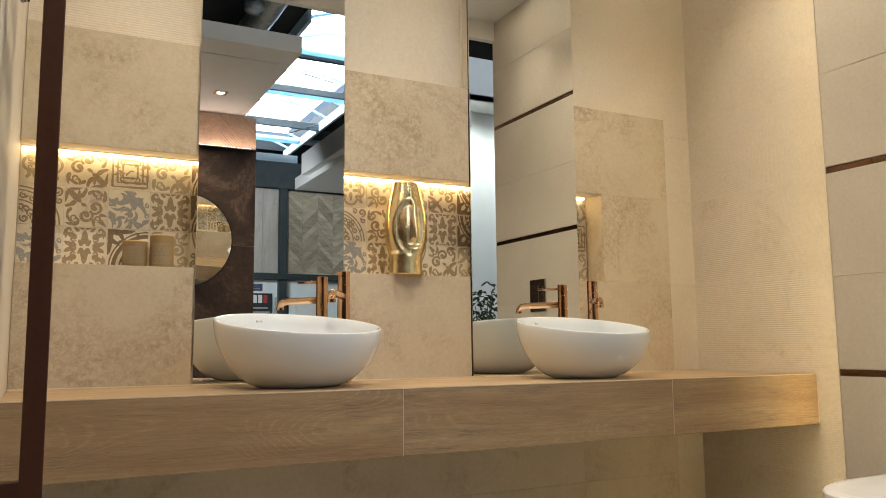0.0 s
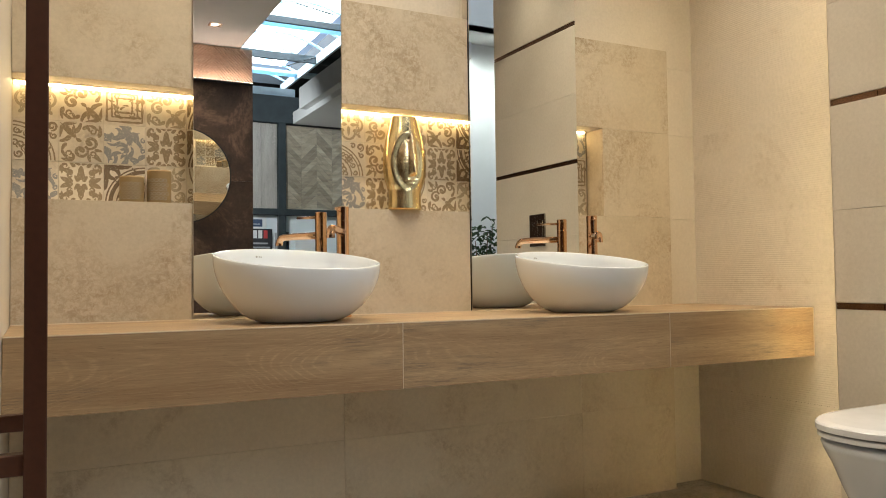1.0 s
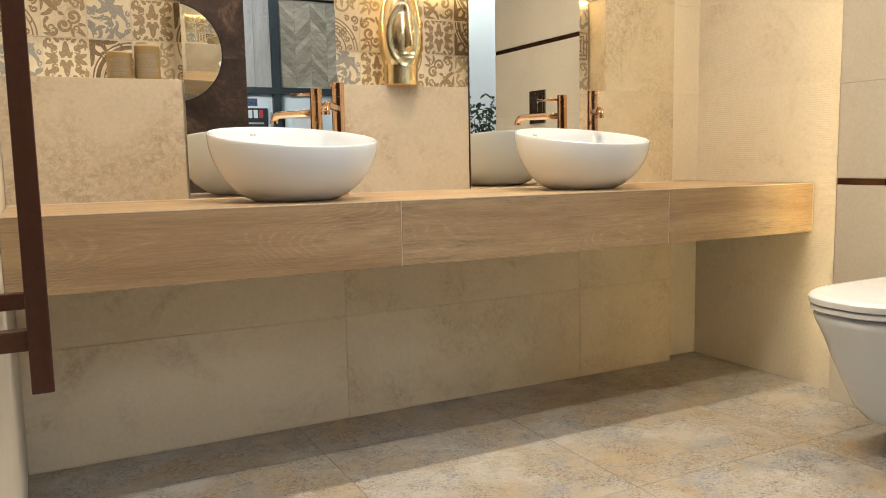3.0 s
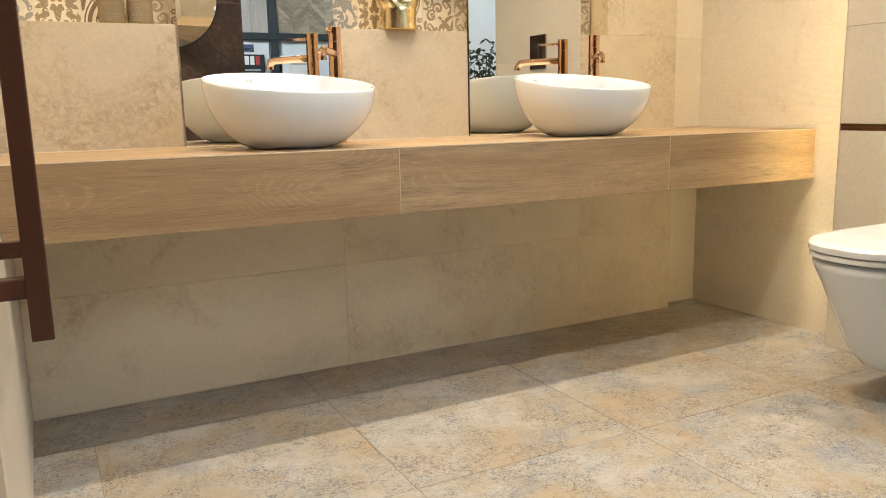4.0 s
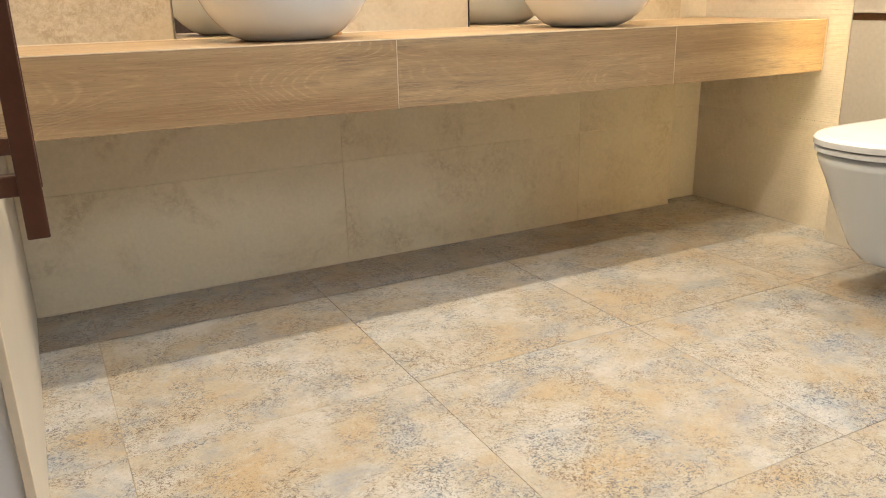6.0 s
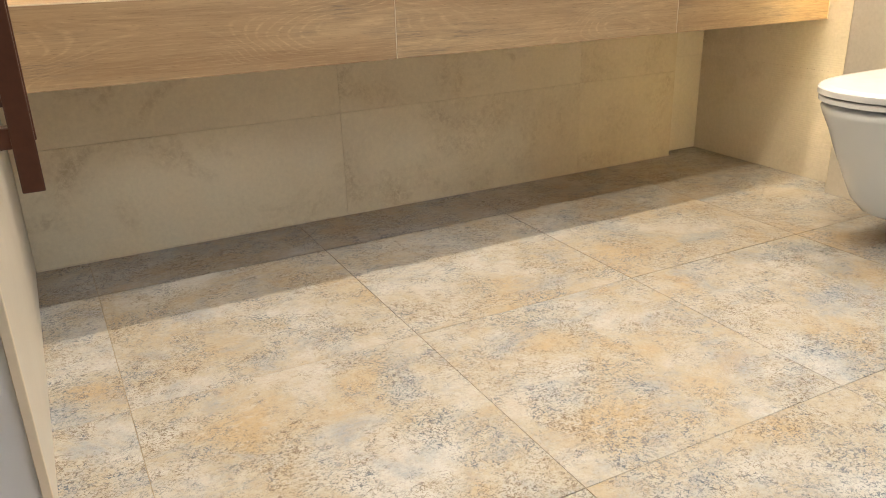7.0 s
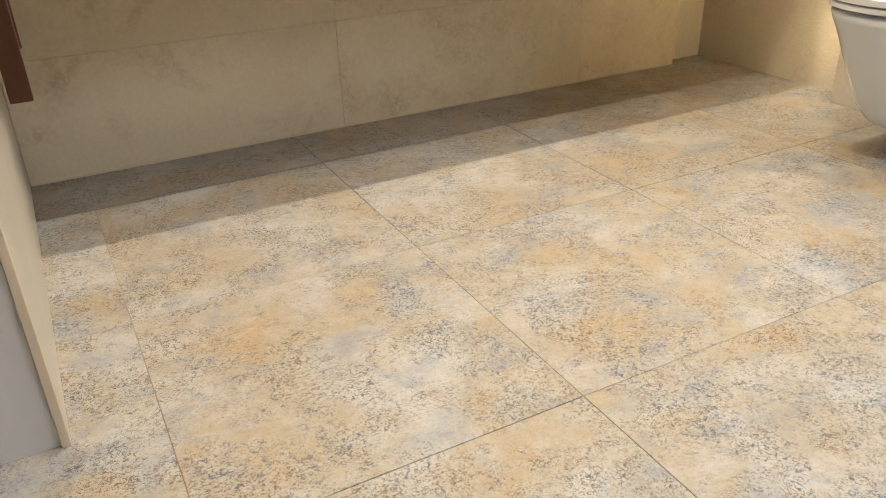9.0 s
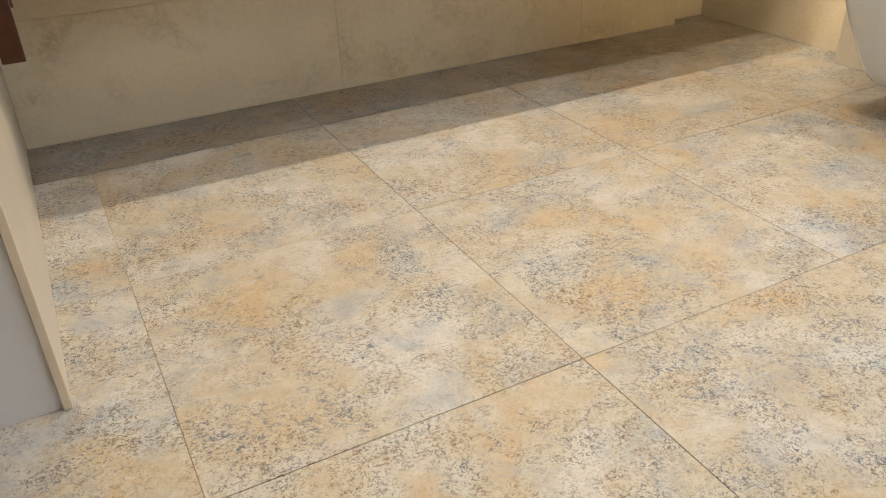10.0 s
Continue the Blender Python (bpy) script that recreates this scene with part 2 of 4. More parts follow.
SIGN_DARK = plain("dark_sign", (0.025, 0.028, 0.032), 0.5, 0, 0.1, 10, 0.4, 0)
SIGN_PALE = plain("pale_sign", (0.70, 0.70, 0.69), 0.5, 0, 0.03, 10, 0.4, 0)
SIGN_BLUE = plain("blue_print", (0.06, 0.09, 0.16), 0.5, 0, 0.1, 10, 0.4, 0)
SIGN_RED = plain("red_print", (0.45, 0.05, 0.05), 0.5, 0, 0.1, 10, 0.4, 0)
BAR_GREY = plain("grey_print", (0.35, 0.36, 0.37), 0.5, 0, 0.1, 10, 0.4, 0)


def corten():
    m, nt, b = material("brown_metal_stone", 0.45, 0.15)
    v = coords(nt)
    c = ramp(nt, noise_tex(nt, v, 3.0, 9, 0.74, 0.6), [(0.34, (0.04, 0.022, 0.016)), (0.52, (0.095, 0.052, 0.036)), (0.66, (0.34, 0.20, 0.125))])
    g = noise_tex(nt, v, 40, 5, 0.7)
    nt.links.new(mix(nt, 0.25, c, ramp(nt, g, [(0.35, (0.03, 0.02, 0.015)), (0.7, (0.16, 0.10, 0.07))])), b.inputs["Base Color"])
    bump(nt, b, g, 0.2, 0.001)
    return m


CORTEN = corten()
MIRROR, _, mb = material("mirror_glass", 0.0, 1.0, (0.90, 0.92, 0.91))


def glow(name, color, strength):
    m = bpy.data.materials.new(name)
    m.use_nodes = True
    nt = m.node_tree
    nt.nodes.remove(nt.nodes["Principled BSDF"])
    e = nt.nodes.new("ShaderNodeEmission")
    e.inputs[0].default_value, e.inputs[1].default_value = (*color, 1), strength
    nt.links.new(e.outputs[0], nt.nodes["Material Output"].inputs[0])
    return m


LED = glow("led_glow", (1.0, 0.72, 0.34), 20.0)
LED_SIDE = glow("led_side_glow", (1.0, 0.77, 0.38), 25.0)
LED_SOFT = glow("frieze_led_glow", (1.0, 0.76, 0.62), 46.0)
BULB = glow("bulb_glow", (1.0, 0.86, 0.66), 160.0)
LAMP_GLOW = glow("downlight_glow", (1.0, 0.86, 0.68), 12.0)


def printed(name, color, base, amount=0.42):
    """Worn ornament print: the colour breaks up into the tile's own cream."""
    m, nt, b = material(name, 0.5)
    v = coords(nt)
    f = noise_tex(nt, v, 230, 6, 0.8, 0.4)
    c = ramp(nt, f, [(amount, base), (amount + 0.12, color)])
    nt.links.new(c, b.inputs["Base Color"])
    return m


CREAM = (0.74, 0.665, 0.53)
TILE_CREAM = stone("printed_tile_cream", (0.80, 0.73, 0.59), (0.71, 0.63, 0.50), (0.45, 0.38, 0.29), 0.5, 0.6, 9.0, 0.1)
PRINT_BROWN = printed("brown_print", (0.30, 0.225, 0.135), CREAM, 0.33)
PRINT_SAND = printed("sand_print", (0.40, 0.335, 0.23), CREAM, 0.33)
PRINT_GREY = printed("grey_blue_print", (0.30, 0.295, 0.285), CREAM, 0.33)
PRINT_DARK = printed("dark_brown_print", (0.17, 0.115, 0.065), CREAM, 0.32)


# ---- mesh helpers ----
def box_bm(x0, y0, z0, x1, y1, z1, bev=0.0, bm=None, seg=1):
    made = bmesh.new()
    vs = [made.verts.new((x, y, z)) for x in (x0, x1) for y in (y0, y1) for z in (z0, z1)]
    for f in ((0, 1, 3, 2), (4, 6, 7, 5), (0, 4, 5, 1), (2, 3, 7, 6), (0, 2, 6, 4), (1, 5, 7, 3)):
        made.faces.new([vs[i] for i in f])
    if bev:
        bmesh.ops.bevel(made, geom=made.edges[:], offset=bev, segments=seg, affect="EDGES", profile=0.5)
    bmesh.ops.recalc_face_normals(made, faces=made.faces[:])
    if bm is None:
        return made
    tmp = bpy.data.meshes.new("tmp")
    made.to_mesh(tmp)
    made.free()
    bm.from_mesh(tmp)
    bpy.data.meshes.remove(tmp)
    return bm


def boxes_bm(items, bev=0.0):
    bm = bmesh.new()
    for it in items:
        box_bm(*it, bev, bm)
    return bm


def mesh_of(name, bm, mat, smooth=False):
    me = bpy.data.meshes.new(name)
    bm.to_mesh(me)
    bm.free()
    me.materials.append(mat)
    if smooth:
        for p in me.polygons:
            p.use_smooth = True
    return me


def part(name, bm, mat, parent=None, label="", smooth=False, at=None):
    ob = new(name, mesh_of(name, bm, mat, smooth))
    if parent:
        ob.parent = parent
    if at is not None:
        ob.matrix_basis = at
    if label:
        tagged(ob, label)
    return ob


def thing(name, at, label, category, group="", kind=""):
    ob = new(name)
    ob.empty_display_size = 0.05
    ob.matrix_basis = at
    return tagged(ob, label, category, group, kind)


def structure(name, bm, mat, label, category):
    return tagged(part(name, bm, mat), label, category, kind="structure")


def lathe(profile, seg=32, sx=1.0, sy=1.0, lean=None, bm=None, caps=True):
    """Turn (radius, height) pairs about z; lean(x, y, z) may shift the height."""
    bm = bm or bmesh.new()
    rings = []
    for r, z in profile:
        ring = []
        for i in range(seg):
            a = 2 * math.pi * i / seg
            x, y = r * sx * math.cos(a), r * sy * math.sin(a)
            ring.append(bm.verts.new((x, y, lean(x, y, z) if lean else z)))
        rings.append(ring)
    for a, b in zip(rings, rings[1:]):
        for i in range(seg):
            j = (i + 1) % seg
            bm.faces.new((a[i], a[j], b[j], b[i]))
    if caps:
        bm.faces.new(rings[0][::-1])
        bm.faces.new(rings[-1])
    bmesh.ops.recalc_face_normals(bm, faces=bm.faces[:])
    return bm


def tube(points, radius, seg=14, bm=None):
    """A round tube along points, capped."""
    bm = bm or bmesh.new()
    pts = [Vector(p) for p in points]
    rs = radius if isinstance(radius, (list, tuple)) else [radius] * len(pts)
    rings = []
    for i, p in enumerate(pts):
        d = (pts[min(i + 1, len(pts) - 1)] - pts[max(i - 1, 0)]).normalized()
        side = d.cross(Vector((0, 0, 1)))
        side = side.normalized() if side.length > 1e-4 else Vector((1, 0, 0))
        up = side.cross(d).normalized()
        rings.append([bm.verts.new(p + rs[i] * (math.cos(a) * side + math.sin(a) * up)) for a in [2 * math.pi * k / seg for k in range(seg)]])
    for a, b in zip(rings, rings[1:]):
        for i in range(seg):
            j = (i + 1) % seg
            bm.faces.new((a[i], a[j], b[j], b[i]))
    bm.faces.new(rings[0][::-1])
    bm.faces.new(rings[-1])
    bmesh.ops.recalc_face_normals(bm, faces=bm.faces[:])
    return bm


# ---- plan, in metres ----
XR = 2.431      # ribbed side wall
XC = 2.333      # boxed-out wall behind the toilet
YC0, YC1 = -1.45, -0.639
YW = 0.063      # rear wall
XK = 2.249      # end of the raised cladding
NX = 1.924      # end of the niche
NZ0, NZ1 = 1.041, 1.368
NB = 0.094      # back of the niche
KZ = 1.696      # top of the cladding
CT, CB, CF = 0.7035, 0.5365, -0.484
COL = 0.4515

# ---- structure ----
structure("ground", box_bm(-8, -20, -0.2, 12, 1.5, -0.002), FLOOR_GROUT, "shop floor slab under the tiles", "floor")
structure("wall_rear", boxes_bm([
    (-0.25, YW, 0, XR + 0.15, 0.25, NZ0), (-0.25, YW, NZ1, XR + 0.15, 0.25, CEIL),
    (NX + 0.008, YW, NZ0, XR + 0.15, 0.25, NZ1), (-0.25, NB + 0.008, NZ0, NX + 0.008, 0.25, NZ1)]), GROUT, "rear wall of the bathroom display under its tiles", "wall")
structure("wall_side", box_bm(XR + 0.008, YC0, 0, XR + 0.25, YW, CEIL), GROUT, "side wall under ribbed tiles", "wall")
structure("wall_boxed", box_bm(XC + 0.01, YC0, 0, XR + 0.008, YC1, CEIL), GROUT, "boxed-out wall behind the toilet", "wall")
structure("wall_left", box_bm(-0.30, -1.160, 0, -0.006, YW, CEIL), END_PAINT, "short painted wing wall", "wall")
structure("ceiling", boxes_bm([(-0.30, YC0, CEIL, XR + 0.25, 0.25, CEIL + 0.12), (-0.30, YC0 - 0.02, 2.547, XR + 0.25, YC0 + 0.02, CEIL + 0.12)]), WHITE_PAINT, "white ceiling of the display with a shallow edge", "ceiling")

# left wall lining and its edge trim
left = structure("wall_left_lining", box_bm(-0.006, -1.150, 0, 0.0, YW, CEIL), PALE, "pale stone lining of the wing wall", "wall lining")
structure("corner_trim", box_bm(-0.012, -1.168, 0, 0.001, -1.150, CEIL, 0.001), TRIM_BEIGE, "slim beige corner trim on the wing wall", "trim")


def piece_box(w, h, d, bev=0.0006):
    return box_bm(-w / 2, 0, -h / 2, w / 2, d, h / 2, bev)


def wall_tiles(parent, spans, rows, y, depth, mat, name="tile", gap=0.0006, skip=None):
    """Tiles on a wall that faces -y: one object a tile, its face at y."""
    cache = {}
    for x0, x1 in zip(spans, spans[1:]):
        for z0, z1 in zip(rows, rows[1:]):
            if skip and skip((x0 + x1) / 2, (z0 + z1) / 2):
                continue
            k = (round(x1 - x0, 4), round(z1 - z0, 4))
            if k not in cache:
                cache[k] = mesh_of(name, piece_box(k[0] - gap, k[1] - gap, depth), mat)
            ob = new(name, cache[k])
            ob.parent = parent
            ob.matrix_basis = pose((x0 + x1) / 2, y + random.uniform(-0.0004, 0.0004), (z0 + z1) / 2)


def side_tiles(parent, spans, rows, x, depth, mat, name="tile", gap=0.0007):
    """Tiles on a wall that faces -x."""
    cache = {}
    for y0, y1 in zip(spans, spans[1:]):
        for z0, z1 in zip(rows, rows[1:]):
            k = (round(y1 - y0, 4), round(z1 - z0, 4))
            if k not in cache:
                cache[k] = mesh_of(name, box_bm(0, -k[0] / 2 + gap / 2, -k[1] / 2 + gap / 2, depth, k[0] / 2 - gap / 2, k[1] / 2 - gap / 2, 0.0012), mat)
            ob = new(name, cache[k])
            ob.parent = parent
            ob.matrix_basis = pose(x + random.uniform(-0.0003, 0.0003), (y0 + y1) / 2, (z0 + z1) / 2)


def rib_profile(h, pitch=0.0075, depth=0.0004, flat=0.004):
    """(height, inset) pairs of a ribbed face, smooth at its two edges."""
    n = int((h - 2 * flat) / pitch)
    out = [(-h / 2, 0.0)]
    z = -n * pitch / 2
    for i in range(n):
        out += [(z, 0.0), (z + pitch * 0.22, depth), (z + pitch * 0.5, depth), (z + pitch * 0.72, 0.0)]
        z += pitch
    return out + [(h / 2, 0.0)]


def ribbed_bm(w, h, d, across="y"):
    """A ribbed tile: across 'y' faces -x, across 'x' faces -y."""
    bm = bmesh.new()
    prof = rib_profile(h)
    sides = []
    for s in (-w / 2, w / 2):
        front = [bm.verts.new((i, s, z) if across == "y" else (s, i, z)) for z, i in prof]
        back = [bm.verts.new((d, s, z) if across == "y" else (s, d, z)) for z in (-h / 2, h / 2)]
        sides.append((front, back))
    (fa, ba), (fb, bb) = sides
    for i in range(len(prof) - 1):
        bm.faces.new((fa[i], fa[i + 1], fb[i + 1], fb[i]))
    bm.faces.new((fa[0], fb[0], bb[0], ba[0]))
    bm.faces.new((fa[-1], ba[1], bb[1], fb[-1]))
    bmesh.ops.recalc_face_normals(bm, faces=bm.faces[:])
    return bm


# raised cladding: core and tiles
clad = structure("wall_cladding", boxes_bm([
    (0.001, 0.010, 0, XK - 0.006, YW, NZ0 - 0.001), (0.001, 0.010, NZ1 + 0.001, XK - 0.006, YW, KZ - 0.002),
    (NX + 0.008, 0.010, NZ0 - 0.001, XK - 0.006, YW, NZ1 + 0.001)]), GROUT, "raised stone-tile cladding along the rear wall", "wall cladding")

# counter
# counter tilted a touch higher at the wing wall to fit the camera's view
RISE = 0.009


def counter_top(x):
    return CT + RISE * (1 - x / XR)


counter = thing("vanity_counter", pose(-0.0040, 0, RISE, 0, math.degrees(math.atan(RISE / XR)), 0), "long wall-hung vanity counter clad in oak-look porcelain", "counter")
part("core", box_bm(0.002, CF + 0.012, CB + 0.004, XR - 0.002, -0.001, CT - 0.012), GROUT, counter)
JOINTS = [0.002, 0.886, 1.778, XR - 0.002]
for a, b in zip(JOINTS, JOINTS[1:]):
    w = b - a - 0.0016
    part("front_panel", box_bm(-w / 2, 0, -(CT - CB) / 2, w / 2, 0.011, (CT - CB) / 2 - 0.0005, 0.001), OAK, counter, at=pose((a + b) / 2, CF, (CT + CB) / 2))
    part("top_panel", box_bm(-w / 2, 0, 0, w / 2, -CF - 0.0125, 0.011, 0.0008), OAK, counter, at=pose((a + b) / 2, CF + 0.0115, CT - 0.0115))
    part("bottom_panel", box_bm(-w / 2, 0, 0, w / 2, -CF - 0.0125, 0.0035), OAK, counter, at=pose((a + b) / 2, CF + 0.0115, CB))
for a in JOINTS[1:-1]:
    part("joint", box_bm(a - 0.0007, CF - 0.0004, CB + 0.001, a + 0.0007, CF + 0.004, CT - 0.001), TRIM_BEIGE, counter, "pale grout joint")
part("edge_trim", box_bm(XR - 0.005, CF - 0.0012, CB, XR - 0.0015, CF + 0.002, CT), TRIM_BEIGE, counter, "slim pale edge trim")
part("sealant", box_bm(0.003, -0.009, CT - 0.001, XK, -0.0055, CT + 0.002), TRIM_BEIGE, counter, "pale silicone joint")
part("nosing", box_bm(0.002, CF - 0.0008, CT - 0.0022, XR - 0.006, CF + 0.003, CT + 0.0004), TRIM_BEIGE, counter, "slim pale edge line")


# tall mirrors in the cladding
def wall_mirror(x0, x1):
    m = thing("wall_mirror", pose((x0 + x1) / 2, 0, CT), "tall frameless rectangular mirror standing on the counter", "mirror", "tall mirrors")
    w, h = x1 - x0 - 0.006, 2.62 - CT
    part("backing", box_bm(-w / 2 + 0.002, 0.0, 0.001, w / 2 - 0.002, 0.0095, h), SIGN_DARK, m)
    part("pane", box_bm(-w / 2, -0.005, 0.001, w / 2, -0.0006, h, 0.0006), MIRROR, m, "clear mirror glass")


wall_mirror(COL, 2 * COL)
wall_mirror(3 * COL, 4 * COL)
for x0 in (COL, 3 * COL):
    structure("mirror_batten", boxes_bm([(x0 + 0.01, 0.011, KZ, x0 + 0.03, YW - 0.012, 2.6), (x0 + COL - 0.03, 0.011, KZ, x0 + COL - 0.01, YW - 0.012, 2.6)]), PALE, "pale upright batten behind a mirror", "batten")

# LED line in the niche
led = thing("niche_led", pose(0, 0, NZ1), "warm white LED line along the niche top", "LED strip")
part("profile", box_bm(0.002, 0.0735, -0.003, NX - 0.02, 0.0925, -0.0005), TRIM_BEIGE, led)
part("diffuser", box_bm(0.004, 0.0745, -0.0095, NX - 0.022, 0.0920, -0.003, 0.0015), LED, led, "glowing diffuser")
led = thing("corner_led", pose(XC, YC1, 0), "vertical warm LED line behind the boxed-out wall's edge", "LED strip")
# second box is an unseen lip, added to keep glow off the ribbed wall
part("profile", boxes_bm([(0.003, 0.0005, 0.02, 0.026, 0.004, 2.6), (0.0235, 0.004, 0.02, 0.026, 0.0125, 2.6)]), TRIM_BEIGE, led)
part("diffuser", box_bm(0.0095, 0.004, 0.09, 0.0225, 0.006, 2.6), LED_SIDE, led, "glowing diffuser")


# ---- basins and mixers ----
def basin(x, y, label, slope):
    b = thing("vessel_basin", pose(x, y, counter_top(x)), label, "basin", "vessel basins")
    H0 = 0.168
    lean = lambda px, py, z: z * (1 + 0.96 * py - slope * px)
    outer = [(0.098, 0.0), (0.106, 0.0015)]
    for i in range(1, 17):
        s = i / 16
        z = H0 * s
        outer.append((0.108 + (0.221 - 0.108) * (1 - (1 - s) ** 2.05) ** 0.74, z * 0.976 + 0.002))
    outer[-1] = (0.221, H0 - 0.004)
    rim = [(0.2205, H0 - 0.001), (0.218, H0), (0.2155, H0 - 0.001)]
    inner = [(0.2135 - (0.2135 - 0.10) * (i / 12) ** 2.2, H0 - 0.004 - (H0 - 0.03) * math.sin(i / 12 * math.pi / 2)) for i in range(13)]
    inner += [(0.06, 0.019), (0.022, 0.017)]
    part("bowl", lathe(outer + rim + inner, 64, 1.0, 0.86, lean), CERAMIC, b, smooth=True)
    part("drain", lathe([(0.024, 0.018), (0.024, 0.021), (0.020, 0.023), (0.004, 0.024)], 24), COPPER, b, "rose-gold drain cap", True)
    mark = bmesh.new()
    for i, (w, h) in enumerate(((0.0035, 0.006), (0.002, 0.0045), (0.0035, 0.0045), (0.0015, 0.006))):
        box_bm(-0.0105 + i * 0.0058, 0, -h / 2, -0.0105 + i * 0.0058 + w, 0.0008, h / 2, 0, mark)
    a = radians(108)
    part("printed_mark", mark, BAR_GREY, b, "small grey printed mark", at=pose(0.2062 * math.cos(a), 0.86 * 0.2062 * math.sin(a) - 0.0025, 0.150 * (1 + 0.96 * 0.86 * 0.2062 * math.sin(a) - slope * 0.2062 * math.cos(a)), -14, 0, 24))
    return b


def mixer(x, y):
    m = thing("basin_mixer", pose(x, y, counter_top(x)), "tall polished rose-gold basin mixer beside a basin", "tap", "basin mixers")
    d = Vector((-0.51, -0.86, 0)).normalized()
    part("base_ring", lathe([(0.024, 0), (0.024, 0.006), (0.021, 0.008)], 28), COPPER, m, smooth=False)
    part("body", lathe([(0.0185, 0.004), (0.0185, 0.2835), (0.0178, 0.2845)], 32), COPPER, m)
    part("collar", lathe([(0.0176, 0.2845), (0.0176, 0.2875)], 32), COPPER, m)
    part("cap", lathe([(0.0185, 0.2875), (0.0185, 0.323), (0.0175, 0.3245)], 32), COPPER, m)
    sp = [d * s + Vector((0, 0, z)) for s, z in ((0.012, 0.251), (0.06, 0.251), (0.12, 0.251), (0.155, 0.2505), (0.168, 0.248), (0.176, 0.242), (0.180, 0.234), (0.181, 0.230))]
    spout = part("spout", tube(sp, 0.0115, 18), COPPER, m, smooth=True)
    part("aerator", lathe([(0.0122, 0.0), (0.0122, 0.008), (0.009, 0.0085)], 20), COPPER, spout, at=pose(d.x * 0.181, d.y * 0.181, 0.2235))
    part("lever", tube([d * 0.012 + Vector((0, 0, 0.309)), d * 0.10 + Vector((0, 0, 0.311))], [0.0045, 0.0045], 12), COPPER, m, smooth=True)


basin(0.680, -0.268, "white glossy vessel basin with a slanted rim, by the towel rail", 0.16)
basin(1.612, -0.268, "white glossy vessel basin with a slanted rim, by the toilet", 0.06)
mixer(0.864, -0.105)
mixer(1.792, -0.094)


# ---- niche things ----
def candle(x, h, label):
    c = thing("lantern_candle", pose(x, 0.036, NZ0), label, "candle", "candles in the niche")
    r = 0.0325
    part("body", lathe([(r - 0.002, 0.0006), (r, 0.002), (r, h - 0.006), (r + 0.001, h - 0.004), (r - 0.001, h), (r - 0.007, h + 0.0005), (r - 0.009, h - 0.004), (0.004, h - 0.006)], 40), WAX, c, smooth=True)
    deco = bmesh.new()
    # rows of small linked rings pressed into the front
    for row in range(int((h - 0.02) / 0.0125)):
        for k in range(-2, 3):
            a0 = -math.pi / 2 - 0.35 + (k + 0.5 * (row % 2)) * 0.36
            z0 = 0.012 + row * 0.0125
            ring = []
            for i in range(10):
                t = 2 * math.pi * i / 10
                for rr in (0.0052, 0.0034):
                    a, z = a0 + rr * 1.15 * math.cos(t) / r, z0 + rr * math.sin(t)
                    ring.append(deco.verts.new(((r + 0.0006) * math.cos(a), (r + 0.0006) * math.sin(a), z)))
            for i in range(10):
                j = (i + 1) % 10
                deco.faces.new((ring[2 * i], ring[2 * j], ring[2 * j + 1], ring[2 * i + 1]))
    part("ring_pattern", deco, WAX_PRINT, c, "grey linked-ring pattern")
    part("wick", tube([(0, 0, h - 0.007), (0.001, 0, h + 0.004)], 0.0012, 6), SIGN_DARK, c)


candle(0.296, 0.072, "short cream candle with a linked-ring pattern, in the niche")
candle(0.368, 0.092, "taller cream candle with a linked-ring pattern, in the niche")


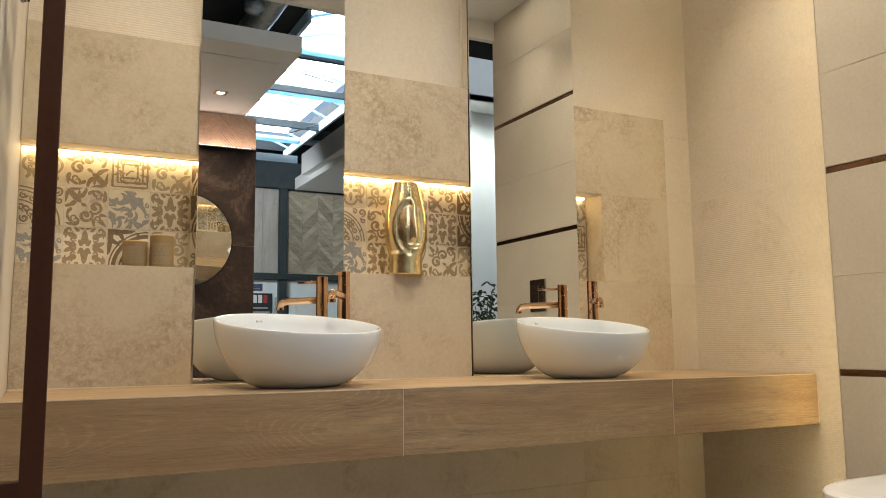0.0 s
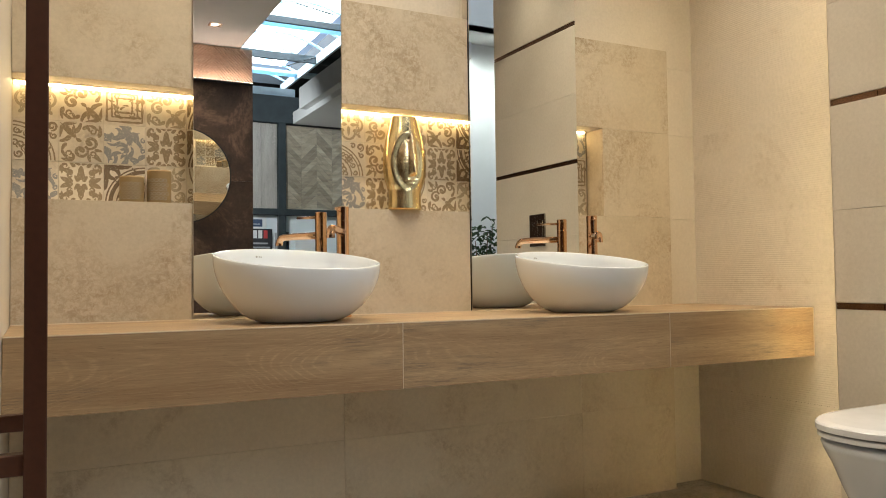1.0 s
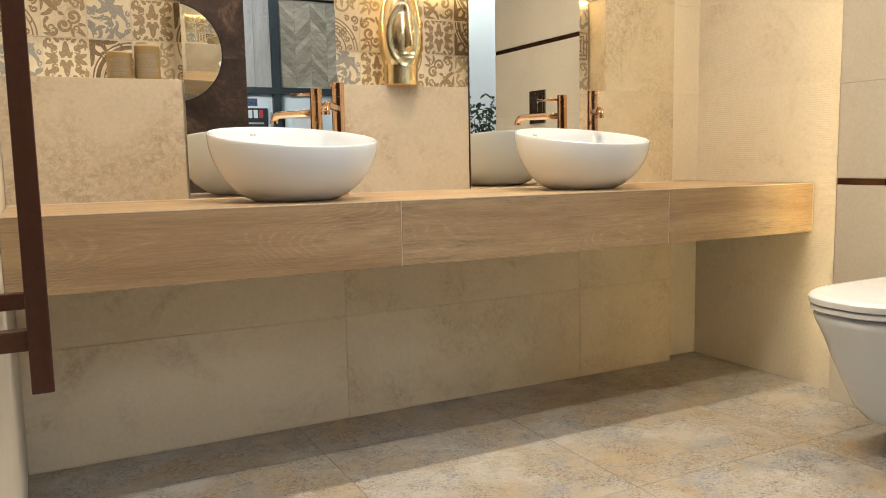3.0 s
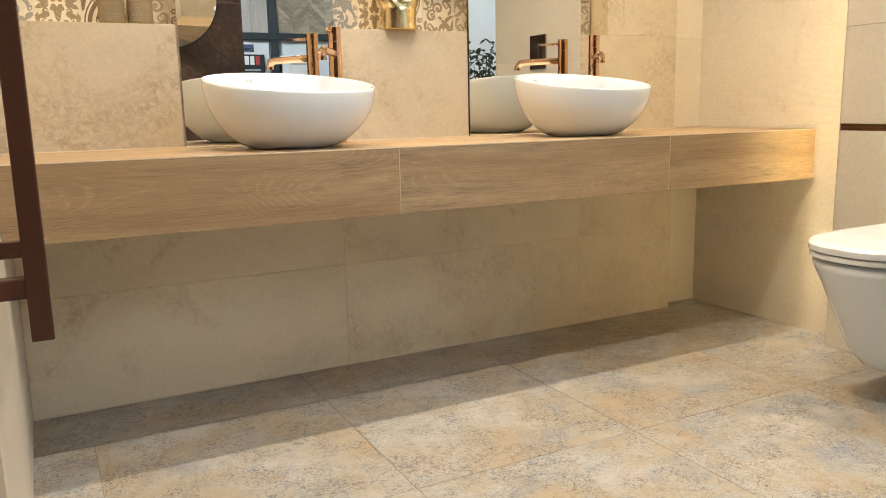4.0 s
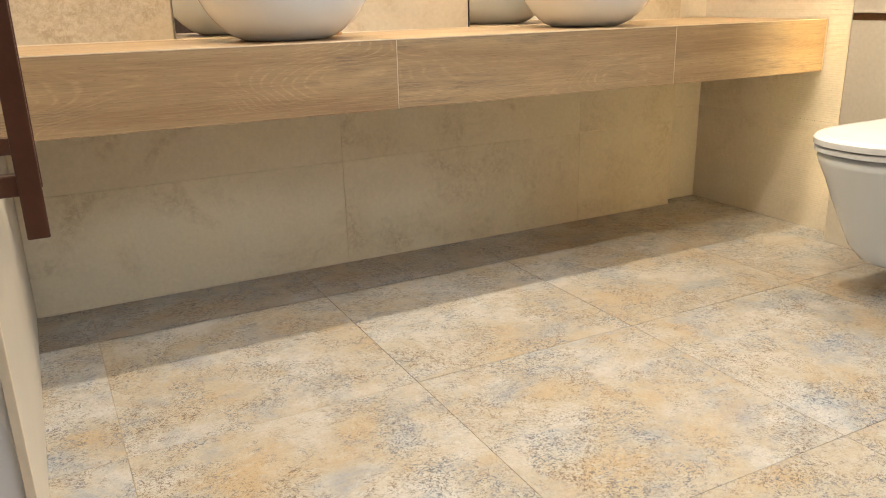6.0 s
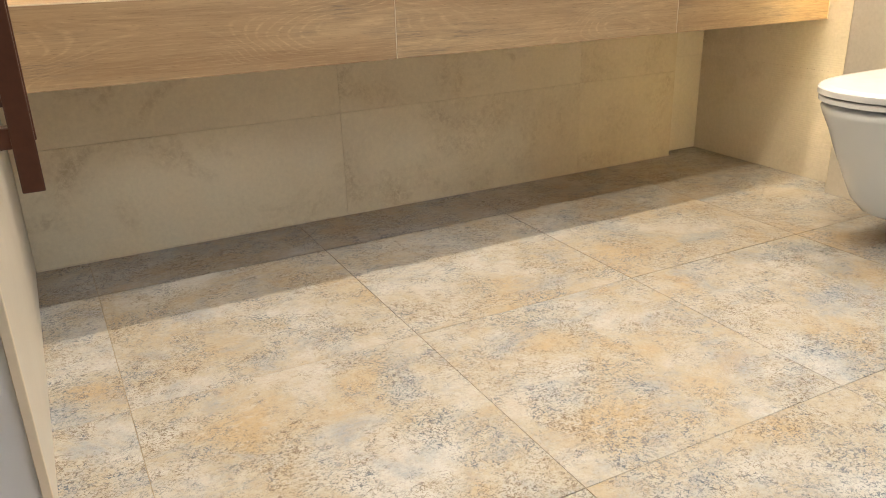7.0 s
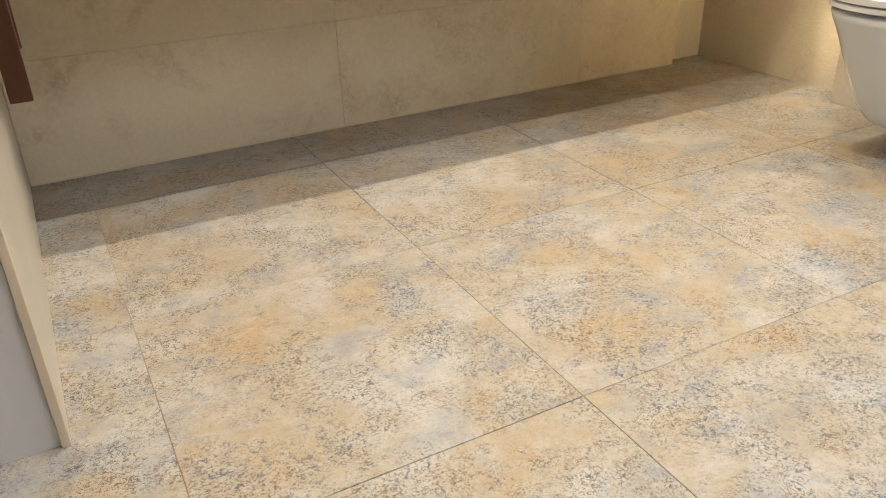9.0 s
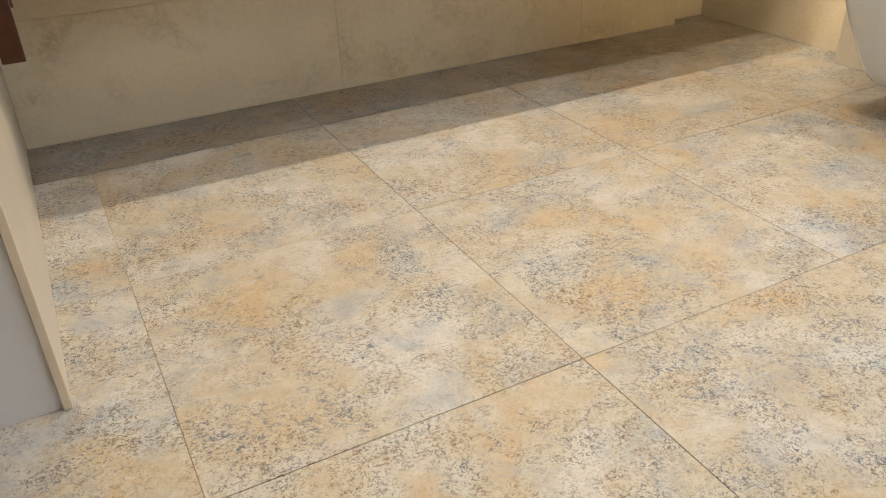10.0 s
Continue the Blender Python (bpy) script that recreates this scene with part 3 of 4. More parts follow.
def vase():
    """Gold vase: a tapered drum with a swollen middle, an oval sunk front and a vertical ridge."""
    bm = bmesh.new()
    h, seg, n = 0.301, 72, 80
    prof = [(0.0, 0.0485), (0.19, 0.0475), (0.25, 0.0535), (0.36, 0.0610), (0.48, 0.0635), (0.62, 0.0610), (0.78, 0.0525), (0.90, 0.0430), (1.0, 0.0355)]
    rings = []
    for i in range(n + 1):
        s = i / n
        at = max(j for j in range(len(prof) - 1) if prof[j][0] <= s)
        (s0, r0), (s1, r1) = prof[at], prof[at + 1]
        d0 = (r1 - prof[at - 1][1]) / (s1 - prof[at - 1][0]) if at > 1 else 0.0
        d1 = (prof[at + 2][1] - r0) / (prof[at + 2][0] - s0) if at + 2 < len(prof) else (r1 - r0) / (s1 - s0)
        t, w = (s - s0) / (s1 - s0), s1 - s0
        r = (2 * t**3 - 3 * t**2 + 1) * r0 + (t**3 - 2 * t**2 + t) * w * d0 + (3 * t**2 - 2 * t**3) * r1 + (t**3 - t**2) * w * d1
        ring = []
        for k in range(seg):
            a = 2 * math.pi * k / seg
            u = (a - radians(262) + math.pi) % (2 * math.pi) - math.pi
            # a sunk oval split by an upright ridge that runs up to the lip
            q = ((u - 0.05) / 0.80) ** 2 + ((s - 0.50) / 0.30) ** 2
            ridge = math.exp(-((u - 0.33) / 0.15) ** 4)
            dr = -0.010 * max(0.0, min(1.0, (1.06 - q) * 2.4)) * (1 - ridge * (s > 0.36))
            if 0.36 < s < 0.62:
                dr += 0.010 * ridge * (0.62 - s) / 0.26 * min(1, (s - 0.36) * 40)
            for band in (0.305, 0.27):
                dr += 0.005 * math.exp(-((s - band) / 0.011) ** 2) * math.exp(-((u - 0.2) / 0.34) ** 2)
            ring.append(bm.verts.new(((r + dr) * math.cos(a) * 1.16, (r + dr) * math.sin(a) * 0.76, s * h)))
        rings.append(ring)
    for a, b in zip(rings, rings[1:]):
        for k in range(seg):
            j = (k + 1) % seg
            bm.faces.new((a[k], a[j], b[j], b[k]))
    bm.faces.new(rings[0][::-1])
    lip = [bm.verts.new((v.co.x * 0.86, v.co.y * 0.86, h)) for v in rings[-1]]
    low = [bm.verts.new((v.co.x * 0.82, v.co.y * 0.82, h - 0.05)) for v in rings[-1]]
    for a, b in ((rings[-1], lip), (lip, low)):
        for k in range(seg):
            j = (k + 1) % seg
            bm.faces.new((a[k], a[j], b[j], b[k]))
    bm.faces.new(low)
    bmesh.ops.recalc_face_normals(bm, faces=bm.faces[:])
    ob = part("gold_vase", bm, GOLD, smooth=True, at=pose(1.117, 0.004, NZ0 + 0.0006))
    tagged(ob, "polished gold ceramic vase with a sunk oval front, in the niche", "vase")


vase()


# ---- towel rail on the wing wall ----
rail = thing("towel_rail", pose(0, 0, 0), "tall brown lacquered ladder towel rail on the wing wall", "towel rail")
POSTS = (-1.082, -0.72)
for y in POSTS:
    part("post", box_bm(0.0485, y, 0.498, 0.0775, y + 0.030, 1.62, 0.0018, seg=2), RUST, rail)
    for z in (0.574, 1.55):
        part("bracket", box_bm(0.0005, y + 0.003, z - 0.0145, 0.050, y + 0.027, z + 0.0145, 0.0015), RUST, rail)
for i in range(8):
    z = 0.62 + i * 0.125
    part("rung", box_bm(0.054, POSTS[0] + 0.0298, z, 0.072, POSTS[1] + 0.0002, z + 0.022, 0.0012), RUST, rail)


# chrome hook on the wing wall
hook = thing("wall_hook", pose(0, -0.86, 1.40), "small curved chrome hook on the wing wall", "hook")
part("plate", lathe([(0.018, 0.0005), (0.018, 0.006), (0.015, 0.008)], 24), CHROME, hook, at=pose(0, 0, 0.09, 0, 90, 0))
part("arm", tube([(0.006, 0, 0.09), (0.020, 0, 0.088), (0.026, 0, 0.07), (0.026, 0, 0.02), (0.022, -0.006, 0.0), (0.014, -0.01, -0.004)], 0.0055, 10), CHROME, hook, smooth=True)


# ---- toilet ----
def outline(tip, back, half, n=40, power=2.5):
    """Plan of a toilet: square at the wall, round at the tip."""
    pts = []
    for i in range(n + 1):
        a = -math.pi / 2 + math.pi * i / n
        c, s = math.cos(a), math.sin(a)
        ln = (back - tip) * 0.62
        pts.append((tip + ln - ln * abs(c) ** (2 / power), half * math.copysign(abs(s) ** (2 / power), s)))
    return [(back, -half)] + pts + [(back, half)]


def loft(levels, bm=None):
    bm = bm or bmesh.new()
    rings = [[bm.verts.new((x, y, z)) for x, y in outline(tip, back, half, power=pw)] for z, tip, back, half, pw in levels]
    n = len(rings[0])
    for a, b in zip(rings, rings[1:]):
        for i in range(n):
            j = (i + 1) % n
            bm.faces.new((a[i], a[j], b[j], b[i]))
    bm.faces.new(rings[0][::-1])
    bm.faces.new(rings[-1])
    bmesh.ops.recalc_face_normals(bm, faces=bm.faces[:])
    return bm


toilet = thing("wall_hung_toilet", pose(XC, -1.038, 0), "white wall-hung toilet with its slim lid closed", "toilet")
P = 0.53
part("bowl", loft([
    (0.075, -0.24, 0, 0.085, 2.0), (0.08, -0.30, 0, 0.100, 2.1), (0.10, -0.345, 0, 0.113, 2.2), (0.14, -0.385, 0, 0.126, 2.3), (0.20, -0.42, 0, 0.140, 2.3), (0.27, -0.455, 0, 0.155, 2.4),
    (0.33, -0.485, 0, 0.166, 2.4), (0.372, -0.508, 0, 0.174, 2.5), (0.389, -0.515, 0, 0.177, 2.5), (0.394, -0.511, 0, 0.174, 2.5), (0.395, -0.49, 0, 0.16, 2.5), (0.4035, -0.488, 0, 0.158, 2.5)]), CERAMIC, toilet, smooth=True)
part("seat", loft([(0.404, -0.519, -0.03, 0.178, 2.5), (0.406, -0.523, -0.03, 0.180, 2.5), (0.416, -0.523, -0.03, 0.180, 2.5), (0.418, -0.519, -0.03, 0.178, 2.5)]), SEAT_PLASTIC, toilet)
part("lid", loft([(0.421, -0.522, -0.03, 0.180, 2.5), (0.423, -0.527, -0.03, 0.183, 2.5), (0.437, -0.528, -0.03, 0.183, 2.5), (0.441, -0.524, -0.03, 0.180, 2.5), (0.443, -0.50, -0.03, 0.166, 2.4)]), SEAT_PLASTIC, toilet)
part("hinge_bar", box_bm(-0.03, -0.12, 0.401, -0.0, 0.12, 0.435, 0.004), SEAT_PLASTIC, toilet)
plate = thing("flush_plate", pose(XC, -1.038, 1.055), "dark chrome flush plate with two buttons", "flush plate")
part("plate", box_bm(-0.010, -0.069, -0.083, -0.0012, 0.069, 0.083, 0.002), CHROME, plate)
for y0, y1 in ((-0.055, 0.012), (0.016, 0.055)):
    part("button", box_bm(-0.0135, y0, -0.05, -0.0102, y1, 0.05, 0.0012), CHROME, plate)

# ---- downlights ----
for x, y in ROW_A + ROW_B + ROW_C:
    d = thing("downlight", pose(x, y, CEIL), "small round recessed ceiling downlight, lit", "downlight", "booth downlights")
    part("ring", lathe([(0.030, -0.001), (0.045, -0.001), (0.045, -0.004), (0.034, -0.006), (0.030, -0.003), (0.030, -0.001)], 24, caps=False), WHITE_PAINT, d)
    part("bulb", lathe([(0.026, -0.0012), (0.024, -0.0025), (0.010, -0.003)], 20), BULB, d, "glowing bulb")


# ---- the shop behind, seen in the mirrors ----
opp = thing("display_canopy", pose(0, 0, 0), "white flat canopy over the brown display opposite", "canopy")
part("slab", boxes_bm([(-4.0, -4.1, CEIL, 1.485, -2.38, 2.772)], 0.003), WHITE_PAINT, opp)
part("soffit_step", box_bm(-4.0, -2.75, CEIL - 0.004, 1.40, -2.62, CEIL - 0.0002), WHITE_PAINT, opp)
wall_b = structure("wall_opposite", box_bm(-4.0, -4.1, 0, 1.575, -3.912, CEIL - 0.005), GROUT, "wall of the brown display opposite", "wall")
for x, y in OPP_LAMPS:
    d = thing("square_downlight", pose(x, y, CEIL), "small square recessed downlight in the canopy, lit", "downlight")
    part("frame", boxes_bm([(-0.045, -0.045, -0.009, -0.028, 0.045, -0.004), (0.028, -0.045, -0.009, 0.045, 0.045, -0.004), (-0.028, -0.045, -0.009, 0.028, -0.028, -0.004), (-0.028, 0.028, -0.009, 0.028, 0.045, -0.004)]), CHROME, d)
    part("bulb", lathe([(0.024, -0.0048), (0.022, -0.007), (0.012, -0.0085)], 20), LAMP_GLOW, d, "glowing bulb")
for i in range(5):
    for z0, z1 in ((0, 0.8), (0.8, 1.6), (1.6, 2.372)):
        x1 = 1.575 - i * 0.8
        part("brown_panel", box_bm(-0.4 + 0.001, 0, z0 + 0.001, 0.4 - 0.001, 0.01, z1 - 0.001, 0.001), CORTEN, wall_b, at=pose(x1 - 0.4, -3.912, 0))
# slanted slats above the brown panels
slats = thing("slat_frieze", pose(0, -3.908, 2.374), "reddish wooden chevron slat frieze, lit from above", "wall panel")
part("board", box_bm(-1.5, -0.002, 0, 1.57, 0.004, 0.28), RED_WOOD, slats)
for bay in range(4):
    for i in range(16):
        s = 1 if bay % 2 else -1
        x = 1.57 - 0.30 * bay - 0.15
        o = (i - 7.5) * 0.026
        # a slat cut to its bay
        bm = bmesh.new()
        ln = 0.15
        za, zb = 0.14 + o * 1.0 - s * ln, 0.14 + o * 1.0 + s * ln
        xa, xb = -ln, ln
        lo, hi = 0.004, 0.276
        def cut(xp, zp, xq, zq):
            if zp > zq:
                xp, zp, xq, zq = xq, zq, xp, zp
            if zq <= lo + 0.01 or zp >= hi - 0.01:
                return None
            if zp < lo:
                xp, zp = xp + (xq - xp) * (lo - zp) / (zq - zp), lo
            if zq > hi:
                xq, zq = xp + (xq - xp) * (hi - zp) / (zq - zp), hi
            return xp, zp, xq, zq
        c = cut(xa, za, xb, zb)
        if c is None:
            bm.free()
            continue
        xp, zp, xq, zq = c
        hw = 0.0065
        v = [bm.verts.new((a, yy, b)) for yy in (0.005, 0.013) for a, b in ((xp, zp - hw), (xq, zq - hw), (xq, zq + hw), (xp, zp + hw))]
        for f in ((0, 1, 2, 3), (7, 6, 5, 4), (0, 4, 5, 1), (1, 5, 6, 2), (2, 6, 7, 3), (3, 7, 4, 0)):
            bm.faces.new([v[k] for k in f])
        bmesh.ops.recalc_face_normals(bm, faces=bm.faces[:])
        part("slat", bm, RED_WOOD, slats, at=pose(x, 0, 0))

fl = thing("frieze_led", pose(0, -3.9, 2.372), "warm LED line under the chevron frieze", "LED strip")
# ledge added to block the diffuser's downward glow
part("ledge", box_bm(-1.5, -0.0015, -0.006, 1.574, 0.064, 0.0004), SIGN_DARK, fl, "thin dark ledge, added to hide the diffuser's underside")
part("diffuser", box_bm(-1.5, 0.040, 0.0006, 1.565, 0.060, 0.0018), LED_SOFT, fl, "glowing diffuser")

rm = thing("round_mirror", pose(1.012, -3.805, 1.612, -8.65, 0, 13.0), "round mirror with a thin black rim on the brown wall", "mirror")
part("rim", lathe([(0.354, 0.001), (0.362, 0.001), (0.362, 0.012), (0.354, 0.012), (0.354, 0.001)], 64, caps=False), SIGN_DARK, rm, at=pose(0, 0, 0, -90, 0, 0))
part("pane", lathe([(0.353, 0.002), (0.353, 0.0105)], 64), MIRROR, rm, "round mirror glass", at=pose(0, 0, 0, -90, 0, 0))

# far display wall with sample boards
YB = -7.0
structure("wall_far", box_bm(-8, -7.4, 0, 12, YB - 0.12, 3.06), ROOF_DARK, "dark far wall of the shop", "wall")
rack = thing("sample_rack", pose(0, YB, 0), "dark steel display rack holding floor sample boards", "display rack")
part("top_rail", box_bm(0.8, -0.10, 2.72, 5.6, 0.02, 3.05, 0.004), BLACK_STEEL, rack)
part("bottom_rail", box_bm(0.8, -0.10, 1.60, 5.6, 0.03, 1.675, 0.004), BLACK_STEEL, rack)
part("back_panel", box_bm(0.8, -0.115, 1.60, 5.6, -0.102, 3.0), BLACK_STEEL, rack)
for x in (0.85, 1.74, 2.632, 3.53, 4.42, 5.3):
    part("upright", box_bm(x, -0.10, 0.02, x + 0.095, 0.015, 3.0, 0.004), BLACK_STEEL, rack)


def herringbone(x0, x1, z0, z1):
    b = thing("sample_board", pose((x0 + x1) / 2, YB - 0.03, z0), "greyish oak herringbone sample board in the rack", "sample board", "sample boards")
    w, h = (x1 - x0) / 2, z1 - z0
    part("backing", box_bm(-w, -0.02, 0, w, -0.008, h), GREY_OAK, b)
    pw = 0.056
    for colm in range(4):
        cx = -w + (colm + 0.5) * (2 * w / 4)
        half = w / 4
        s = 1 if colm % 2 else -1
        for i in range(int((h + 0.4) / (pw * 1.414)) + 1):
            zc = -0.15 + i * pw * 1.414
            zz = [zc - s * half, zc + s * half, zc + s * half + pw * 1.36, zc - s * half + pw * 1.36]
            zz = [min(h, max(0, q)) for q in zz]
            if abs(zz[3] - zz[0]) + abs(zz[2] - zz[1]) < 0.004:
                continue
            bm = bmesh.new()
            yo = random.uniform(0, 0.0015)
            v = [bm.verts.new((xx, yy, q)) for yy in (-0.008, 0.003 + yo) for xx, q in zip((-half + 0.001, half - 0.001, half - 0.001, -half + 0.001), zz)]
            for f in ((0, 1, 2, 3), (7, 6, 5, 4), (0, 4, 5, 1), (1, 5, 6, 2), (2, 6, 7, 3), (3, 7, 4, 0)):
                bm.faces.new([v[k] for k in f])
            bmesh.ops.recalc_face_normals(bm, faces=bm.faces[:])
            part("plank", bm, GREY_OAK, b, at=pose(cx, 0, 0))


def plank_board(x0, x1, z0, z1):
    b = thing("sample_board", pose((x0 + x1) / 2, YB - 0.03, z0), "grey plank sample board in the rack", "sample board", "sample boards")
    w, h = (x1 - x0) / 2, z1 - z0
    for i in range(4):
        part("plank", box_bm(-w + i * w / 2 + 0.001, -0.02, 0, -w + (i + 1) * w / 2 - 0.001, 0.003, h, 0.001), GREY_BOARD, b)


plank_board(1.84, 2.628, 1.682, 2.712)
herringbone(2.733, 3.525, 1.682, 2.706)
plank_board(3.63, 4.41, 1.682, 2.712)
structure("wall_low", box_bm(0.8, YB - 0.115, 0, 5.6, YB - 0.06, 1.60), PALE_BLUE, "pale blue-white wall under the rack", "wall")


def sign(x0, x1, z0, z1, mat, marks, label, y=YB - 0.058):
    s = thing("sign_board", pose((x0 + x1) / 2, y, z0), label, "sign")
    w, h = x1 - x0, z1 - z0
    part("panel", box_bm(-w / 2, 0, 0, w / 2, 0.012, h, 0.002), mat, s)
    for a, b, c, d, mm in marks:
        part("printed_bar", box_bm(-w / 2 + a * w, 0.0121, c * h, -w / 2 + b * w, 0.0131, d * h), mm, s)


sign(2.30, 2.50, 1.42, 1.60 - 0.02, SIGN_PALE, [(0.1, 0.75, 0.25, 0.8, SIGN_BLUE), (0.2, 0.6, 0.4, 0.48, SIGN_PALE)], "pale framed card with a dark blue print")
sign(2.30, 2.565, 1.02, 1.435, SIGN_DARK, [(0.12, 0.3, 0.72, 0.95, SIGN_PALE), (0.36, 0.54, 0.72, 0.95, SIGN_PALE), (0.6, 0.78, 0.72, 0.95, SIGN_RED), (0.1, 0.8, 0.55, 0.6, BAR_GREY), (0.1, 0.9, 0.43, 0.48, BAR_GREY), (0.1, 0.7, 0.31, 0.36, BAR_GREY)], "black sign with light squares and grey lines", YB - 0.04)
sign(2.60, 2.68, 1.0, 1.39, BAR_GREY, [], "plain grey leaning sample panel")
sign(2.69, 2.775, 1.08, 1.40, SIGN_DARK, [(0.2, 0.8, 0.3, 0.5, SIGN_BLUE)], "narrow dark sign with a blue patch")
sign(2.86, 3.25, 0.95, 1.40, SIGN_PALE, [(0.05, 0.95, 0.82, 0.95, BAR_GREY), (0.4, 0.9, 0.42, 0.48, BAR_GREY), (0.15, 0.9, 0.30, 0.36, BAR_GREY)], "pale framed notice with grey lines")

# fixture made up for the rack's fill lamp, out of view
s = thing("rack_fill_spotlight", pose(*RACK_FILL), "small dark spotlight, added out of view to brighten the sample rack", "spotlight")
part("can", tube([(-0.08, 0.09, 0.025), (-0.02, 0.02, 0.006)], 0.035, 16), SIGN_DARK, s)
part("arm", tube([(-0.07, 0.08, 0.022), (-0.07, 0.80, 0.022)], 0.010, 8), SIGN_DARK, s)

# canopy of a further display
can = thing("display_canopy", pose(0, 0, 0), "white canopy with a stepped edge over a further display", "canopy")
part("slab", box_bm(2.73, -6.70, CEIL, 3.6, -5.32, 2.80, 0.003), WHITE_PAINT, can)
part("slab_front", box_bm(2.73, -5.318, CEIL, 3.3, -3.4, 2.80, 0.003), WHITE_PAINT, can)
part("fascia", box_bm(2.64, -6.15, 2.72, 2.728, -3.4, 2.96, 0.003), WHITE_PAINT, can)

# white partition and plant beyond the toilet wall
structure("wall_partition", box_bm(3.31, -5.3, 0, 9.0, -5.0, 3.34), WHITE_PAINT, "white partition across the aisle", "wall")
structure("partition_canopy", boxes_bm([(3.6, -5.3, 3.345, 9.0, -4.6, 3.4), (3.6, -4.63, 3.345, 9.0, -4.60, 3.80)]), WHITE_PAINT, "white canopy edge over the aisle", "canopy")


for x, y in AISLE_LAMPS:
    d = thing("canopy_downlight", pose(x, y, 3.345), "small round downlight under the white aisle canopy", "downlight", "aisle downlights")
    part("ring", lathe([(0.030, -0.001), (0.045, -0.001), (0.045, -0.004), (0.034, -0.006), (0.030, -0.003), (0.030, -0.001)], 24, caps=False), WHITE_PAINT, d)


def plant(x, y):
    p = thing("potted_plant", pose(x, y, 0), "bushy green potted plant in the aisle", "plant")
    part("pot", lathe([(0.13, 0), (0.17, 0.30), (0.175, 0.34), (0.155, 0.34), (0.15, 0.31)], 28), SIGN_PALE, p, "pale round pot")
    rng = random.Random(5)
    stems = []
    for i in range(7):
        a = rng.uniform(0, 6.28)
        r = rng.uniform(0.05, 0.16)
        tip = Vector((r * math.cos(a), r * math.sin(a), rng.uniform(0.95, 1.28)))
        mid = Vector((tip.x * 0.35, tip.y * 0.35, 0.7))
        stems.append((mid, tip))
        part("stem", tube([(0.02 * math.cos(a), 0.02 * math.sin(a), 0.3), mid, tip], [0.007, 0.006, 0.003], 6), BARK, p)
    bm = bmesh.new()
    for i in range(420):
        mid, tip = rng.choice(stems)
        c = mid.lerp(tip, rng.uniform(0.1, 1.05)) + Vector((rng.gauss(0, 0.055), rng.gauss(0, 0.055), rng.gauss(0, 0.05)))
        m = Matrix.Translation(c) @ Euler((rng.uniform(-0.9, 0.9), rng.uniform(-0.9, 0.9), rng.uniform(0, 6.28))).to_matrix().to_4x4()
        ln, wd = rng.uniform(0.05, 0.085), rng.uniform(0.022, 0.034)
        pts = [(0, 0, 0), (ln * 0.35, wd / 2, 0.006), (ln * 0.7, wd * 0.42, 0.004), (ln, 0, -0.008), (ln * 0.7, -wd * 0.42, 0.004), (ln * 0.35, -wd / 2, 0.006)]
        vs = [bm.verts.new(m @ Vector(q)) for q in pts]
        bm.faces.new((vs[0], vs[1], vs[2], vs[3]))
        bm.faces.new((vs[0], vs[3], vs[4], vs[5]))
    tagged(part("foliage", bm, LEAF, p, "small dark green leaves"), kind="stuff")


plant(3.46, -3.55)

# hall shell: roof with two skylights
SX0, SX1 = 3.6, 5.8
structure("hall_roof", boxes_bm([(-8, -20, 6.0, 2.6, 1.5, 6.3), (2.6, -20, 6.0, SX0, -6.5, 6.3), (SX1, -20, 6.0, 12, 1.5, 6.3), (SX0, -9.0, 6.0, SX1, -6.5, 6.3), (SX0, -20, 6.0, SX1, -18, 6.3), (2.6, 1.0, 6.0, SX1, 1.5, 6.3)]), ROOF_DARK, "dark hall roof round two skylights", "roof")
structure("hall_walls", boxes_bm([(-8.2, -20, 0, -8, 1.5, 6.3), (12, -20, 0, 12.2, 1.5, 6.3), (-8, 1.5, 0, 12, 1.7, 6.3)]), PALE_BLUE, "plain walls that close the hall", "wall")
structure("hall_wall_end", box_bm(-8, -20.2, 0, 12, -20, 6.3), ROOF_DARK, "dark end wall of the hall", "wall")
skl = thing("skylight", pose(0, 0, 0), "long roof skylight with pale arched bars", "skylight", kind="structure")
for i in range(9):
    y = -17.6 + i * 1.03
    part("bar", tube([(SX0 + (SX1 - SX0) * k / 8, y, 5.98 + 0.30 * math.sin(math.pi * k / 8)) for k in range(9)], 0.030, 6), SKY_PANEL, skl)
for x in (SX0 + 0.02, SX1 - 0.02):
    part("kerb", box_bm(x - 0.03, -18, 5.80, x + 0.03, -9.0, 6.0), SKY_STEEL, skl)
for y, w, z0, m in ((-16.6, 0.30, 5.90, SKY_PANEL), (-15.2, 0.30, 5.90, SKY_PANEL), (-15.0, 0.06, 5.80, BLACK_STEEL), (-12.85, 0.42, 5.90, SKY_PANEL), (-12.6, 0.05, 5.84, BLACK_STEEL), (-10.75, 0.07, 5.86, BLACK_STEEL), (-10.6, 0.16, 5.92, SKY_PANEL)):
    part("truss", box_bm(SX0 - 0.6, y - w / 2, z0, SX1 + 0.6, y + w / 2, 5.98, 0.01), m, skl)
for x0, y0, x1, y1 in ((4.2, -11.4, 5.0, -11.7), (5.6, -14.6, 5.2, -15.6)):
    part("tie_rod", tube([(x0, y0, 5.84), (x1, y1, 5.84)], 0.014, 6), BLACK_STEEL, skl)
beam = thing("hall_beam", pose(0, 0, 0), "pale blue painted roof beam across the hall", "beam")
part("web", box_bm(0.5, -8.06, 3.20, 3.15, -8.0, 3.40, 0.004), SKY_STEEL, beam)
part("flange", box_bm(0.5, -8.12, 3.16, 3.15, -7.94, 3.20, 0.003), SKY_STEEL, beam)
